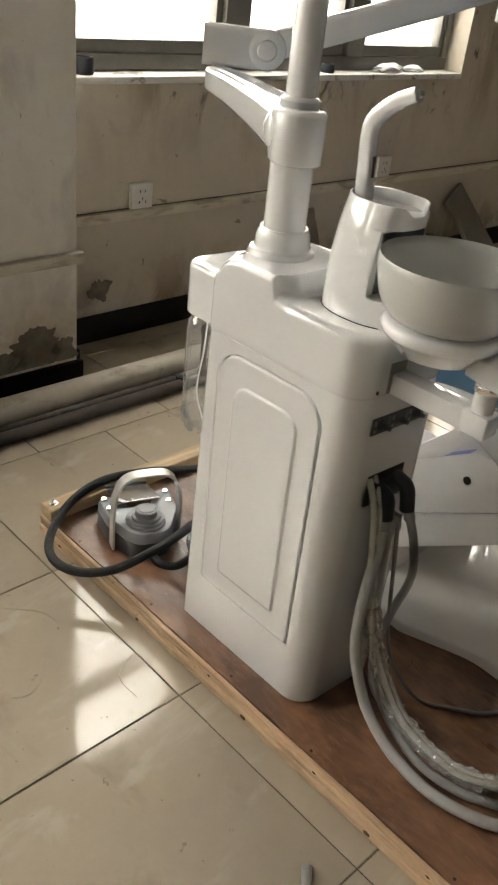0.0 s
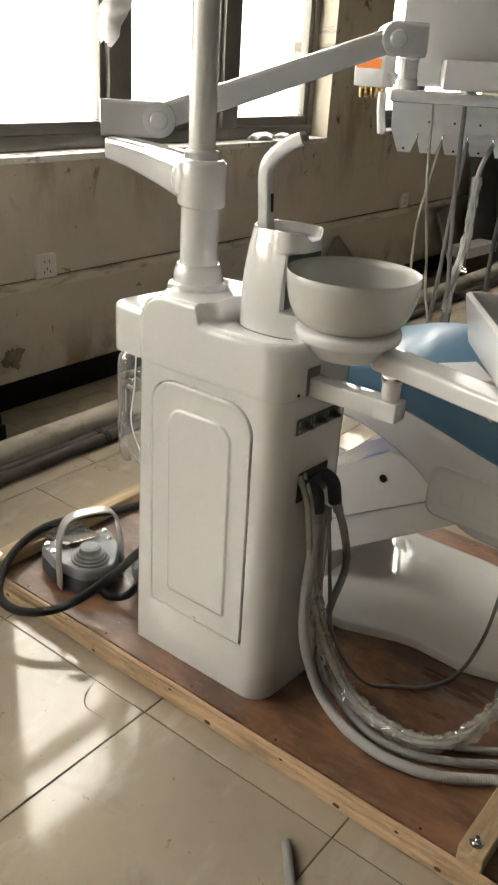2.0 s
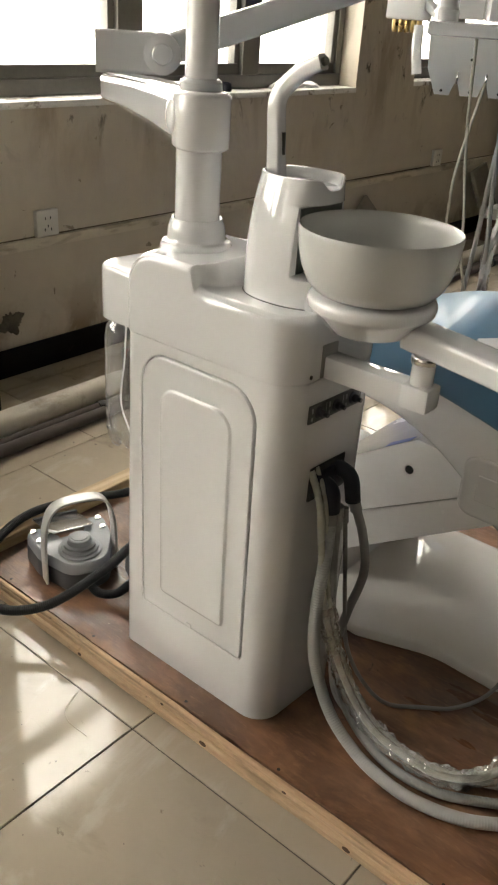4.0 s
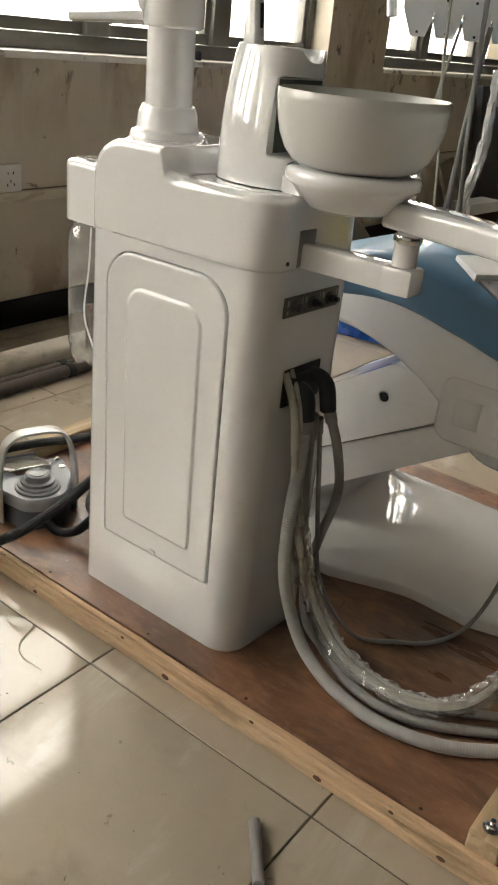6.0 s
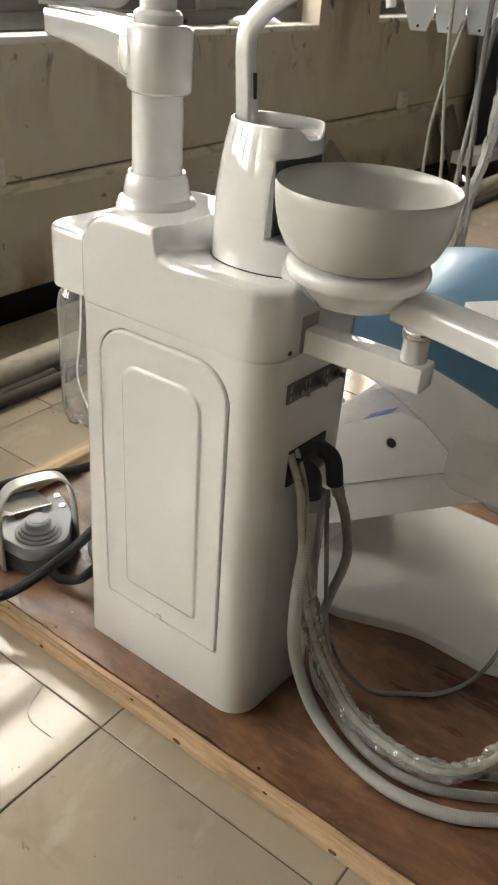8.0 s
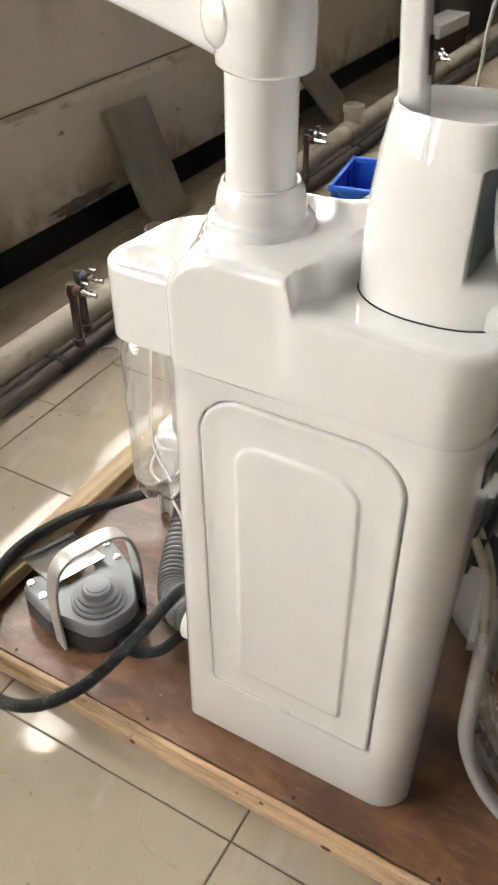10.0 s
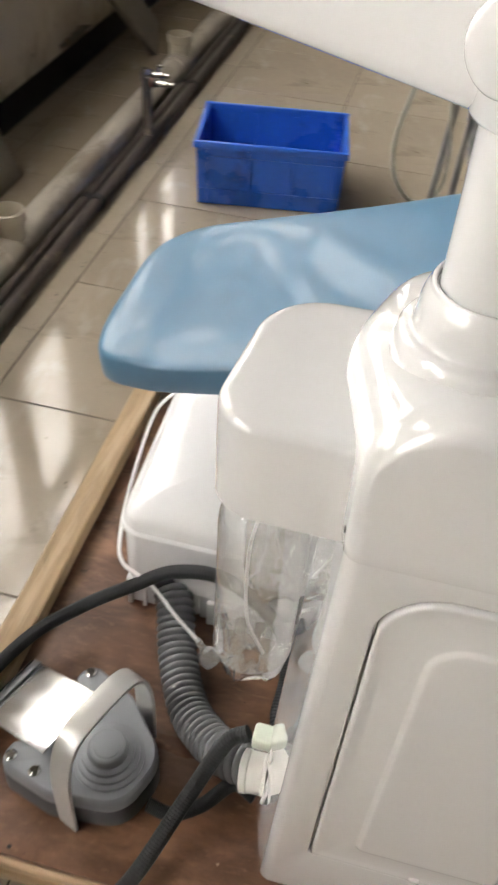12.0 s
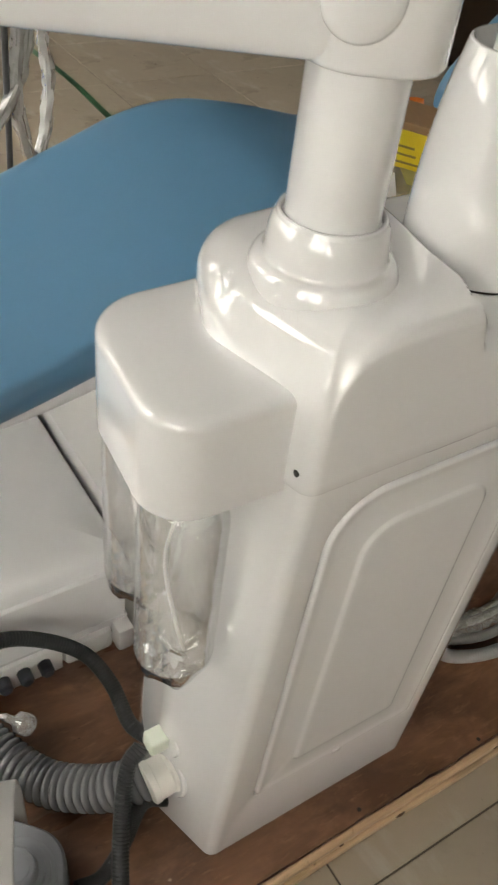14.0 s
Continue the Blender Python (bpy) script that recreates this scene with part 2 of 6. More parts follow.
def glow_material(name, strength, low, high):
    """The bright hazy distance outside the windows, glowing more to the south and higher up."""
    mat = bpy.data.materials.new(name)
    mat.use_nodes = True
    nt = mat.node_tree
    nt.nodes.clear()
    o = nt.nodes.new("ShaderNodeOutputMaterial")
    e = nt.nodes.new("ShaderNodeEmission")
    e.inputs["Strength"].default_value = strength
    co = nt.nodes.new("ShaderNodeTexCoord")
    n = nt.nodes.new("ShaderNodeTexNoise")
    n.inputs["Scale"].default_value = 1.3
    r = nt.nodes.new("ShaderNodeMix")
    r.data_type = "RGBA"
    r.inputs["A"].default_value, r.inputs["B"].default_value = (*low, 1), (*high, 1)
    nt.links.new(co.outputs["Object"], n.inputs["Vector"])
    nt.links.new(n.outputs["Fac"], r.inputs["Factor"])
    nt.links.new(r.outputs["Result"], e.inputs["Color"])
    # strength graded along y and z to brighten fronts and low parts
    sep = nt.nodes.new("ShaderNodeSeparateXYZ")
    side = nt.nodes.new("ShaderNodeMapRange")
    side.inputs["From Min"].default_value, side.inputs["From Max"].default_value = -4.5, 4.5
    side.inputs["To Min"].default_value, side.inputs["To Max"].default_value = strength * 1.5, strength * 0.78
    nt.links.new(co.outputs["Object"], sep.inputs[0])
    nt.links.new(sep.outputs["Y"], side.inputs["Value"])
    up = nt.nodes.new("ShaderNodeMapRange")
    up.inputs["From Min"].default_value, up.inputs["From Max"].default_value = 1.2, 4.6
    up.inputs["To Min"].default_value, up.inputs["To Max"].default_value = 0.72, 1.40
    both = nt.nodes.new("ShaderNodeMath")
    both.operation = "MULTIPLY"
    nt.links.new(sep.outputs["Z"], up.inputs["Value"])
    nt.links.new(side.outputs["Result"], both.inputs[0])
    nt.links.new(up.outputs["Result"], both.inputs[1])
    nt.links.new(both.outputs[0], e.inputs["Strength"])
    nt.links.new(e.outputs["Emission"], o.inputs["Surface"])
    return mat


M = {}
M["gloss"] = material("glossy_white_shell", (0.695, 0.70, 0.705), 0.07, spread=0.012, size=3, rough_spread=0.02, coat=1.0)
M["satin"] = material("satin_white_plastic", (0.69, 0.695, 0.70), 0.20, spread=0.012, size=3, rough_spread=0.02, coat=0.6)
M["ceramic"] = material("glazed_bowl", (0.49, 0.495, 0.475), 0.12, spread=0.02, size=3, rough_spread=0.02, coat=0.2)
M["metalpaint"] = material("white_coated_steel", (0.84, 0.84, 0.84), 0.22, spread=0.03, size=5)
M["boxpaint"] = material("cool_white_plastic", (0.86, 0.87, 0.885), 0.14, spread=0.02, size=5, rough_spread=0.02, coat=0.4)
M["plate"] = material("white_base_cover", (0.82, 0.81, 0.79), 0.12, spread=0.03, size=4, bump=0.05, bump_size=6, coat=0.8)
M["wall"] = material("dirty_wall_paint", (0.60, 0.54, 0.445), 0.75, spread=0.10, size=1.6, bump=0.25, bump_size=35, stain=(0.30, 0.23, 0.14), stain_size=2.2, stain_at=0.64)
M["reveal"] = material("white_reveal_paint", (0.72, 0.71, 0.67), 0.7, spread=0.1, size=4, bump=0.25, bump_size=40, stain=(0.3, 0.22, 0.14), stain_size=7, stain_at=0.62)
M["plaster"] = material("broken_plaster", (0.17, 0.15, 0.12), 0.9, spread=0.45, size=22, bump=0.8, bump_size=50, stain=(0.20, 0.135, 0.065), stain_size=14, stain_at=0.55)
M["skirting"] = material("black_skirting_paint", (0.008, 0.0077, 0.0073), 0.45, spread=0.3, size=6, stain=(0.10, 0.085, 0.065), stain_size=9, stain_at=0.66)
M["pillar"] = material("chalky_white_wall_paint", (0.78, 0.74, 0.665), 0.75, spread=0.10, size=1.8, bump=0.25, bump_size=35, stain=(0.42, 0.35, 0.25), stain_size=2.4, stain_at=0.63)
# unseen far walls, kept near black to cut bounced light from the east
M["far"] = material("light_absorbing_far_wall", (0.058, 0.053, 0.045), 0.8, spread=0.1, size=2)
# unseen south wall, kept pale to bounce light onto the cabinet front
M["south_bounce"] = material("pale_light_bouncing_wall", (0.55, 0.53, 0.49), 0.8, spread=0.06, size=2)
M["ceiling"] = material("light_absorbing_ceiling", (0.12, 0.113, 0.103), 0.85, spread=0.06, size=2)
M["tile"] = material("polished_cream_tile", (0.362, 0.311, 0.242), 0.085, spread=0.09, size=2.4, bump=0.03, bump_size=5, stain=(0.27, 0.24, 0.185), stain_size=5, stain_at=0.60, random_tint=0.06, rough_spread=0.045)
M["grout"] = material("dark_grout", (0.080, 0.066, 0.050), 0.9, spread=0.3, size=20)
M["ply"] = material("red_brown_plywood", (0.178, 0.092, 0.053), 0.34, spread=0.45, size=3.2, stretch=(1, 5, 1), bump=0.12, bump_size=40, stain=(0.115, 0.058, 0.034), stain_size=4, stain_at=0.53)
M["pine"] = material("rough_pine", (0.53, 0.365, 0.225), 0.65, spread=0.25, size=5, stretch=(1, 14, 14), bump=0.3, bump_size=40, stain=(0.28, 0.16, 0.075), stain_size=16, stain_at=0.66)
M["pine_y"] = material("rough_pine_crosswise", (0.42, 0.305, 0.18), 0.65, spread=0.25, size=5, stretch=(14, 1, 14), bump=0.3, bump_size=40, stain=(0.25, 0.14, 0.07), stain_size=16, stain_at=0.66)
M["steel"] = material("brushed_steel", (0.80, 0.80, 0.80), 0.22, metal=1.0, spread=0.08, size=6, stretch=(1, 8, 1))
M["satin_steel"] = material("satin_steel_band", (0.50, 0.495, 0.48), 0.36, metal=0.45, spread=0.06, size=6)
M["chrome"] = material("chrome", (0.75, 0.75, 0.75), 0.08, metal=1.0, spread=0.03, size=6)
M["brass"] = material("dull_brass", (0.45, 0.33, 0.14), 0.3, metal=1.0, spread=0.15, size=30)
M["grey"] = material("grey_pedal_plastic", (0.235, 0.25, 0.27), 0.40, spread=0.06, size=9)
M["darkgrey"] = material("dark_grey_and_skirt_shade", (0.06, 0.064, 0.07), 0.35, spread=0.1, size=9)
M["cable"] = material("dark_ribbed_cable", (0.026, 0.028, 0.030), 0.46, spread=0.12, size=20)
M["duct"] = material("grey_ribbed_duct", (0.115, 0.12, 0.128), 0.18, spread=0.1, size=12, rough_spread=0.03, coat=0.8)
M["hose"] = material("light_grey_hose", (0.34, 0.34, 0.335), 0.40, spread=0.08, size=14)
M["hose_mid"] = material("grey_hose", (0.22, 0.218, 0.21), 0.42, spread=0.08, size=14)
M["hose_dark"] = material("slate_tubing", (0.10, 0.105, 0.11), 0.4, spread=0.08, size=14)
M["hose_green"] = material("cream_tubing", (0.36, 0.355, 0.30), 0.3, spread=0.06, size=14)
M["black"] = material("black_rubber_elbow", (0.030, 0.032, 0.042), 0.38, spread=0.2, size=20)
M["dark"] = material("dark_recess", (0.035, 0.035, 0.035), 0.6, spread=0.2, size=20)
M["slot"] = material("grey_recess_liner", (0.10, 0.115, 0.11), 0.35, spread=0.1, size=20)
M["blue_seat"] = material("blue_synthetic_leather", (0.080, 0.188, 0.298), 0.36, spread=0.05, size=3, rough_spread=0.02, bump=0.04, bump_size=300, coat=0.15)
M["blue_crate"] = material("blue_crate_plastic", (0.020, 0.120, 0.56), 0.30, spread=0.15, size=7, stain=(0.015, 0.06, 0.28), stain_size=6, stain_at=0.6)
M["pvc"] = material("dusty_pvc_pipe", (0.50, 0.46, 0.38), 0.5, spread=0.15, size=4, stain=(0.3, 0.26, 0.2), stain_size=7, stain_at=0.58)
M["thinpipe"] = material("dusty_grey_pipe", (0.085, 0.072, 0.062), 0.45, spread=0.25, size=8, stain=(0.25, 0.2, 0.15), stain_size=9, stain_at=0.6)
M["alu"] = material("dull_window_profile", (0.17, 0.165, 0.15), 0.45, metal=0.3, spread=0.2, size=8)
M["thread"] = material("pale_thread", (0.36, 0.30, 0.22), 0.7, spread=0.2, size=30)
M["board"] = material("mouldy_board", (0.22, 0.20, 0.165), 0.85, spread=0.3, size=7, bump=0.3, bump_size=40)
M["trunking"] = material("cream_trunking", (0.62, 0.565, 0.46), 0.5, spread=0.12, size=5)
M["socket"] = material("white_socket_plastic", (0.72, 0.71, 0.67), 0.4, spread=0.04, size=10)
M["grime"] = material("brown_grime", (0.15, 0.12, 0.085), 0.85, spread=0.4, size=14)
M["slate"] = material("dark_grey_sheet_metal", (0.055, 0.058, 0.066), 0.45, spread=0.15, size=5)
M["paper"] = material("white_paper", (0.82, 0.82, 0.82), 0.8, spread=0.03, size=10)
M["cardboard"] = material("brown_cardboard", (0.30, 0.185, 0.095), 0.8, spread=0.12, size=10)
M["cardboard_dark"] = material("old_dark_cardboard", (0.07, 0.042, 0.024), 0.8, spread=0.2, size=6)
M["pouch"] = material("grey_plastic_pouch", (0.36, 0.35, 0.36), 0.25, spread=0.12, size=12, bump=0.3, bump_size=20)
M["olive"] = material("olive_printed_card", (0.35, 0.33, 0.12), 0.4, spread=0.1, size=20)
M["green"] = material("dark_green_strap", (0.015, 0.065, 0.025), 0.5, spread=0.15, size=20)
M["yellow"] = material("yellow_label", (0.72, 0.56, 0.03), 0.5, spread=0.05, size=10)
M["orange"] = material("orange_sticker", (0.85, 0.22, 0.03), 0.5, spread=0.05, size=10)
M["ink"] = material("faded_ink", (0.25, 0.19, 0.05), 0.6, spread=0.1, size=10)
M["plug"] = material("pale_green_plug", (0.66, 0.72, 0.62), 0.35, spread=0.04, size=10)
M["red"] = material("red_mark", (0.22, 0.05, 0.035), 0.5, spread=0.1, size=10)
M["bluemark"] = material("blue_mark", (0.05, 0.07, 0.20), 0.5, spread=0.1, size=10)
M["clear"] = thin_clear("clear_bottle_plastic", (0.98, 0.985, 0.985), 1.0, 0.04, 0.075)
M["film_white"] = thin_clear("cloudy_wrap_film", (0.96, 0.965, 0.955), 1.2, 0.06, 0.42)
M["clear_base"] = thin_clear("thick_bottle_base", (0.97, 0.975, 0.975), 1.5, 0.03, 0.09)
M["film"] = thin_clear("clear_wrap_film", (0.96, 0.965, 0.955), 1.15, 0.05, 0.20)
M["pane"] = glass_material("window_pane", (0.97, 0.98, 0.97), 0.0, 1.02)
M["outside"] = glow_material("bright_outdoors", GLOW, (1.0, 0.95, 0.89), (1.0, 0.965, 0.91))

for key in ("skirting", "cable", "dark", "black", "thinpipe", "hose_dark"):
    M[key].node_tree.nodes["Principled BSDF"].inputs["Specular IOR Level"].default_value = 0.22
M["tile"].node_tree.nodes["Principled BSDF"].inputs["Specular IOR Level"].default_value = 0.5
# stains, drips and grain over the plain colours
weather(M["wall"], [((0.25, 0.18, 0.105), (1, 5.0, 1.6), 0.50, 0.66, 0.55, [(0.55, 0.93)]), ((0.05, 0.036, 0.022), (1, 9, 7), 0.58, 0.66, 0.85, [(0.76, 0.90)]),
                    ((0.24, 0.155, 0.075), (1, 5, 4), 0.46, 0.60, 0.7, [(0.34, 0.13)]), ((0.52, 0.48, 0.41), (1, 2.0, 2.0), 0.50, 0.66, 0.4, None), ((0.16, 0.12, 0.08), (1, 14, 14), 0.66, 0.70, 0.7, None)])
weather(M["pillar"], [((0.36, 0.25, 0.11), (5, 5, 4), 0.42, 0.60, 0.85, [(0.36, 0.12)]), ((0.40, 0.35, 0.27), (3, 3, 2.2), 0.54, 0.66, 0.35, None), ((0.22, 0.18, 0.13), (16, 16, 12), 0.66, 0.70, 0.7, None)])
weather(M["ply"], [((0.31, 0.165, 0.095), (8, 13, 1), 0.50, 0.66, 0.6, None), ((0.06, 0.030, 0.018), (5, 11, 1), 0.46, 0.62, 0.75, None), ((0.30, 0.17, 0.10), (30, 110, 1), 0.56, 0.70, 0.5, None), ((0.03, 0.02, 0.013), (26, 30, 1), 0.68, 0.72, 0.85, None), ((0.42, 0.32, 0.24), (60, 60, 1), 0.72, 0.76, 0.7, None)])
weather(M["pine"], [((0.22, 0.11, 0.045), (14, 22, 22), 0.66, 0.73, 0.85, None), ((0.62, 0.48, 0.32), (3, 40, 40), 0.50, 0.62, 0.5, None), ((0.26, 0.19, 0.12), (5, 30, 30), 0.52, 0.66, 0.65, None), ((0.09, 0.06, 0.04), (26, 30, 30), 0.66, 0.71, 0.85, None)])
weather(M["pine_y"], [((0.22, 0.11, 0.045), (22, 14, 22), 0.66, 0.73, 0.85, None), ((0.62, 0.48, 0.32), (40, 3, 40), 0.50, 0.62, 0.5, None)])
weather(M["tile"], [((0.22, 0.19, 0.145), (4, 7, 1), 0.54, 0.66, 0.5, None), ((0.13, 0.105, 0.075), (26, 26, 1), 0.66, 0.71, 0.65, None), ((0.46, 0.425, 0.36), (7, 3, 1), 0.56, 0.64, 0.4, None), ((0.07, 0.055, 0.04), (60, 45, 1), 0.71, 0.74, 0.7, None)])
weather(M["reveal"], [((0.16, 0.12, 0.08), (12, 9, 9), 0.56, 0.62, 0.8, None)])
weather(M["trunking"], [((0.26, 0.21, 0.14), (8, 6, 20), 0.52, 0.64, 0.6, None)])
weather(M["blue_crate"], [((0.06, 0.19, 0.60), (16, 16, 9), 0.60, 0.67, 0.5, None)])
weather(M["pvc"], [((0.22, 0.17, 0.11), (9, 3, 9), 0.55, 0.64, 0.6, None)])

# ---- room ----
WALL, PT = -1.60, 0.057      # face of the window wall; top of the pallet board
ROOM_X, ROOM_Y0, ROOM_Y1, HIGH = 6.0, -5.2, 7.5, 3.2


def wall_with_holes(name, along, face, depth, span, high, holes, label, paint="far"):
    """A thick wall along x or y, built of blocks round its openings (start, end, low, top)."""
    bms, cuts = [], sorted(holes)
    pos = span[0]
    for a, b, lo, hi in cuts:
        bms.append((pos, a, 0, high))
        bms.append((a, b, 0, lo))
        bms.append((a, b, hi, high))
        pos = b
    bms.append((pos, span[1], 0, high))
    made = []
    for a, b, lo, hi in bms:
        if along == "y":
            made.append(box(min(face, face + depth), max(face, face + depth), a, b, lo, hi))
        else:
            made.append(box(a, b, min(face, face + depth), max(face, face + depth), lo, hi))
    return tagged(part(name, merge(*made), M[paint]), label, "wall", kind="structure")


SILL = 0.945
# the first two openings are unseen, added to light the cabinet front
WINDOWS = [(-4.9, -2.87, SILL, 2.8), (-2.3, -0.32, SILL, 2.8), (0.56, 3.0, SILL, 2.8), (3.57, 5.9, SILL + 0.02, 2.8)]
wall_with_holes("wall_west", "y", WALL, -0.26, (ROOM_Y0, ROOM_Y1), HIGH, WINDOWS, "stained off-white wall with windows over black skirting", "wall")
wall_with_holes("wall_south", "x", ROOM_Y0, -0.2, (WALL, ROOM_X), HIGH, [], "unseen plain wall, toned to steer bounced light", "south_bounce")
wall_with_holes("wall_east", "y", ROOM_X, 0.2, (ROOM_Y0 - 0.2, ROOM_Y1 + 0.2), HIGH, [], "unseen plain wall, toned to steer bounced light")
wall_with_holes("wall_north", "x", ROOM_Y1, 0.2, (WALL, ROOM_X), HIGH, [], "unseen plain wall, toned to steer bounced light")
# ceiling is out of view; its dark tone holds down the ambient light
tagged(part("ceiling", box(WALL - 0.3, ROOM_X + 0.2, ROOM_Y0 - 0.2, ROOM_Y1 + 0.2, HIGH, HIGH + 0.12), M["ceiling"]), "unseen ceiling, kept dark to limit bounced light", "ceiling", kind="structure")
ground = tagged(part("floor", box(WALL - 0.3, ROOM_X + 0.2, ROOM_Y0 - 0.2, ROOM_Y1 + 0.2, -0.12, -0.003), M["grout"]), "polished cream floor tiles with dark dirty joints", "floor", kind="structure")

# pillar between the windows, with broken plaster at its foot
PIL_X, PIL_Y = -1.36, 0.63
pillar = tagged(part("pillar", box(WALL + 0.001, PIL_X, -0.15, PIL_Y, 0, HIGH, 0.006), M["pillar"]), "off-white pillar with broken plaster at its foot", "pillar", kind="structure")


def ragged_patch(name, centre, wide, high, face, seed, label):
    """A broken spot: a shallow slab with an uneven outline, standing a few millimetres proud in its rim."""
    loop = []
    for i in range(96):
        a = 2 * math.pi * i / 96
        c, w = math.cos(a), math.sin(a)
        r = 1 + 0.42 * noise.noise(Vector((c * 1.3 + seed, w * 1.3, 0))) + 0.30 * noise.noise(Vector((c * 3.7, w * 3.7 + seed, 1))) + 0.16 * noise.noise(Vector((c * 11, w * 11, seed)))
        loop.append((centre[0] + wide / 2 * r * math.cos(a), max(centre[1] + high / 2 * r * math.sin(a), 0.085)))
    bm = loft([[(face + 0.0005, y, z) for y, z in loop], [(face + 0.003, y, z) for y, z in loop],
               [(face + 0.001, centre[0] + (y - centre[0]) * 0.9, centre[1] + (z - centre[1]) * 0.9) for y, z in loop]])
    return tagged(part(name, bm, M["plaster"]), label, "damage", kind="structure")


ragged_patch("plaster_damage", (0.47, 0.145), 0.20, 0.15, PIL_X, 3, "grey broken plaster at the foot of the pillar")
ragged_patch("plaster_damage", (0.37, 0.115), 0.17, 0.09, PIL_X, 12, "grey broken plaster at the foot of the pillar")
ragged_patch("plaster_damage", (0.575, 0.118), 0.085, 0.10, PIL_X, 8, "grey broken plaster at the foot of the pillar")
ragged_patch("plaster_damage", (0.885, 0.205), 0.092, 0.085, WALL, 5, "grey broken plaster spot above the skirting")
ragged_patch("plaster_damage", (1.63, 0.135), 0.30, 0.045, WALL, 6, "crumbling brown plaster edge along the skirting")
ragged_patch("plaster_damage", (2.95, 0.13), 0.26, 0.04, WALL, 2, "crumbling brown plaster edge along the skirting")


def skirting(name, x0, x1, y0, y1, z1=0.108):
    return tagged(part(name, box(x0, x1, y0, y1, 0.0, z1, 0.003), M["skirting"]), "scuffed black painted skirting along the wall", "skirting", kind="structure")


skirting("baseboard_west", WALL, WALL + 0.012, PIL_Y + 0.014, ROOM_Y1)
skirting("baseboard_pillar", PIL_X, PIL_X + 0.022, -0.16, PIL_Y + 0.012, 0.075)
skirting("baseboard_pillar_side", WALL + 0.012, PIL_X, PIL_Y, PIL_Y + 0.012)


# windows
def window(name, y0, y1, z0, z1, mulls, label):
    w = thing(name, label, "window", (WALL - 0.13, (y0 + y1) / 2, z0), kind="structure")
    x0, x1 = WALL - 0.17, WALL - 0.10
    part("window_sill", box(WALL - 0.255, WALL + 0.008, y0 + 0.002, y1 - 0.002, z0 - 0.012, z0 + 0.012, 0.004), M["reveal"], w, "chipped white painted sill")
    lo, hi = z0 + 0.014, z1 - 0.002
    part("window_frame", merge(box(x0, x1, y0 + 0.003, y1 - 0.003, lo, lo + 0.055, 0.004), box(x0, x1, y0 + 0.003, y1 - 0.003, hi - 0.05, hi, 0.004),
                               box(x0, x1, y0 + 0.003, y0 + 0.05, lo + 0.055, hi - 0.05, 0.004), box(x0, x1, y1 - 0.05, y1 - 0.003, lo + 0.055, hi - 0.05, 0.004)), M["alu"], w, "dull grey metal frame")
    part("transom", box(x0 - 0.003, x1 + 0.010, y0 + 0.051, y1 - 0.051, 2.06, 2.13, 0.004), M["alu"], w)
    edges = [y0 + 0.05] + [e for m in mulls for e in m] + [y1 - 0.05]
    for a, b in mulls:
        part("mullion", box(x0 - 0.005, x1 + 0.012, a, b, lo + 0.056, hi - 0.051, 0.004), M["alu"], w)
    for i in range(0, len(edges), 2):
        a, b = edges[i] + 0.002, edges[i + 1] - 0.002
        sash = part("sash", merge(box(x0 + 0.015, x1 - 0.01, a, b, lo + 0.057, lo + 0.10, 0.003), box(x0 + 0.015, x1 - 0.01, a, b, hi - 0.09, hi - 0.052, 0.003),
                                  box(x0 + 0.015, x1 - 0.01, a, a + 0.03, lo + 0.101, hi - 0.091, 0.003), box(x0 + 0.015, x1 - 0.01, b - 0.03, b, lo + 0.101, hi - 0.091, 0.003)), M["alu"], w)
        pane = part("pane", box(x0 + 0.030, x0 + 0.035, a + 0.028, b - 0.028, lo + 0.098, hi - 0.088), M["pane"], w)
        pane.visible_shadow = False
    return w


# two unseen windows, added as light sources south of the pillar
window("unseen_light_window_4", *WINDOWS[0], [(-4.25, -4.15), (-3.6, -3.5)], "sliding window with dull metal frame over a chipped sill")
window("unseen_light_window_5", *WINDOWS[1], [(-1.65, -1.55), (-1.0, -0.9)], "sliding window with dull metal frame over a chipped sill")
window("window_1", *WINDOWS[2], [(1.50, 1.615), (2.22, 2.33)], "sliding window with dull metal frame over a chipped sill")
window("window_2", *WINDOWS[3], [(4.15, 4.24), (4.95, 5.04)], "sliding window with dull metal frame over a chipped sill")
tagged(part("backdrop", box(-2.62, -2.60, -5.6, 7.2, 0.2, 7.0), M["outside"]), "bright hazy daylight outside the windows", "backdrop", kind="structure")

# wall trunking and sockets
tagged(part("cable_trunking", box(WALL, WALL + 0.02, PIL_Y + 0.002, ROOM_Y1, 0.463, 0.499, 0.003), M["trunking"]), "cream plastic cable trunking along the wall", "trunking", kind="structure")
tagged(part("cable_trunking", box(PIL_X, PIL_X + 0.03, -0.15, PIL_Y + 0.012, 0.432, 0.468, 0.003), M["trunking"]), "cream plastic cable trunking round the pillar", "trunking", kind="structure")


tagged(part("trunking_joint", box(WALL, WALL + 0.004, PIL_Y + 0.016, ROOM_Y1, 0.4995, 0.5035), M["grime"]), "dark grimy joint above the cable trunking", "trim", kind="structure")


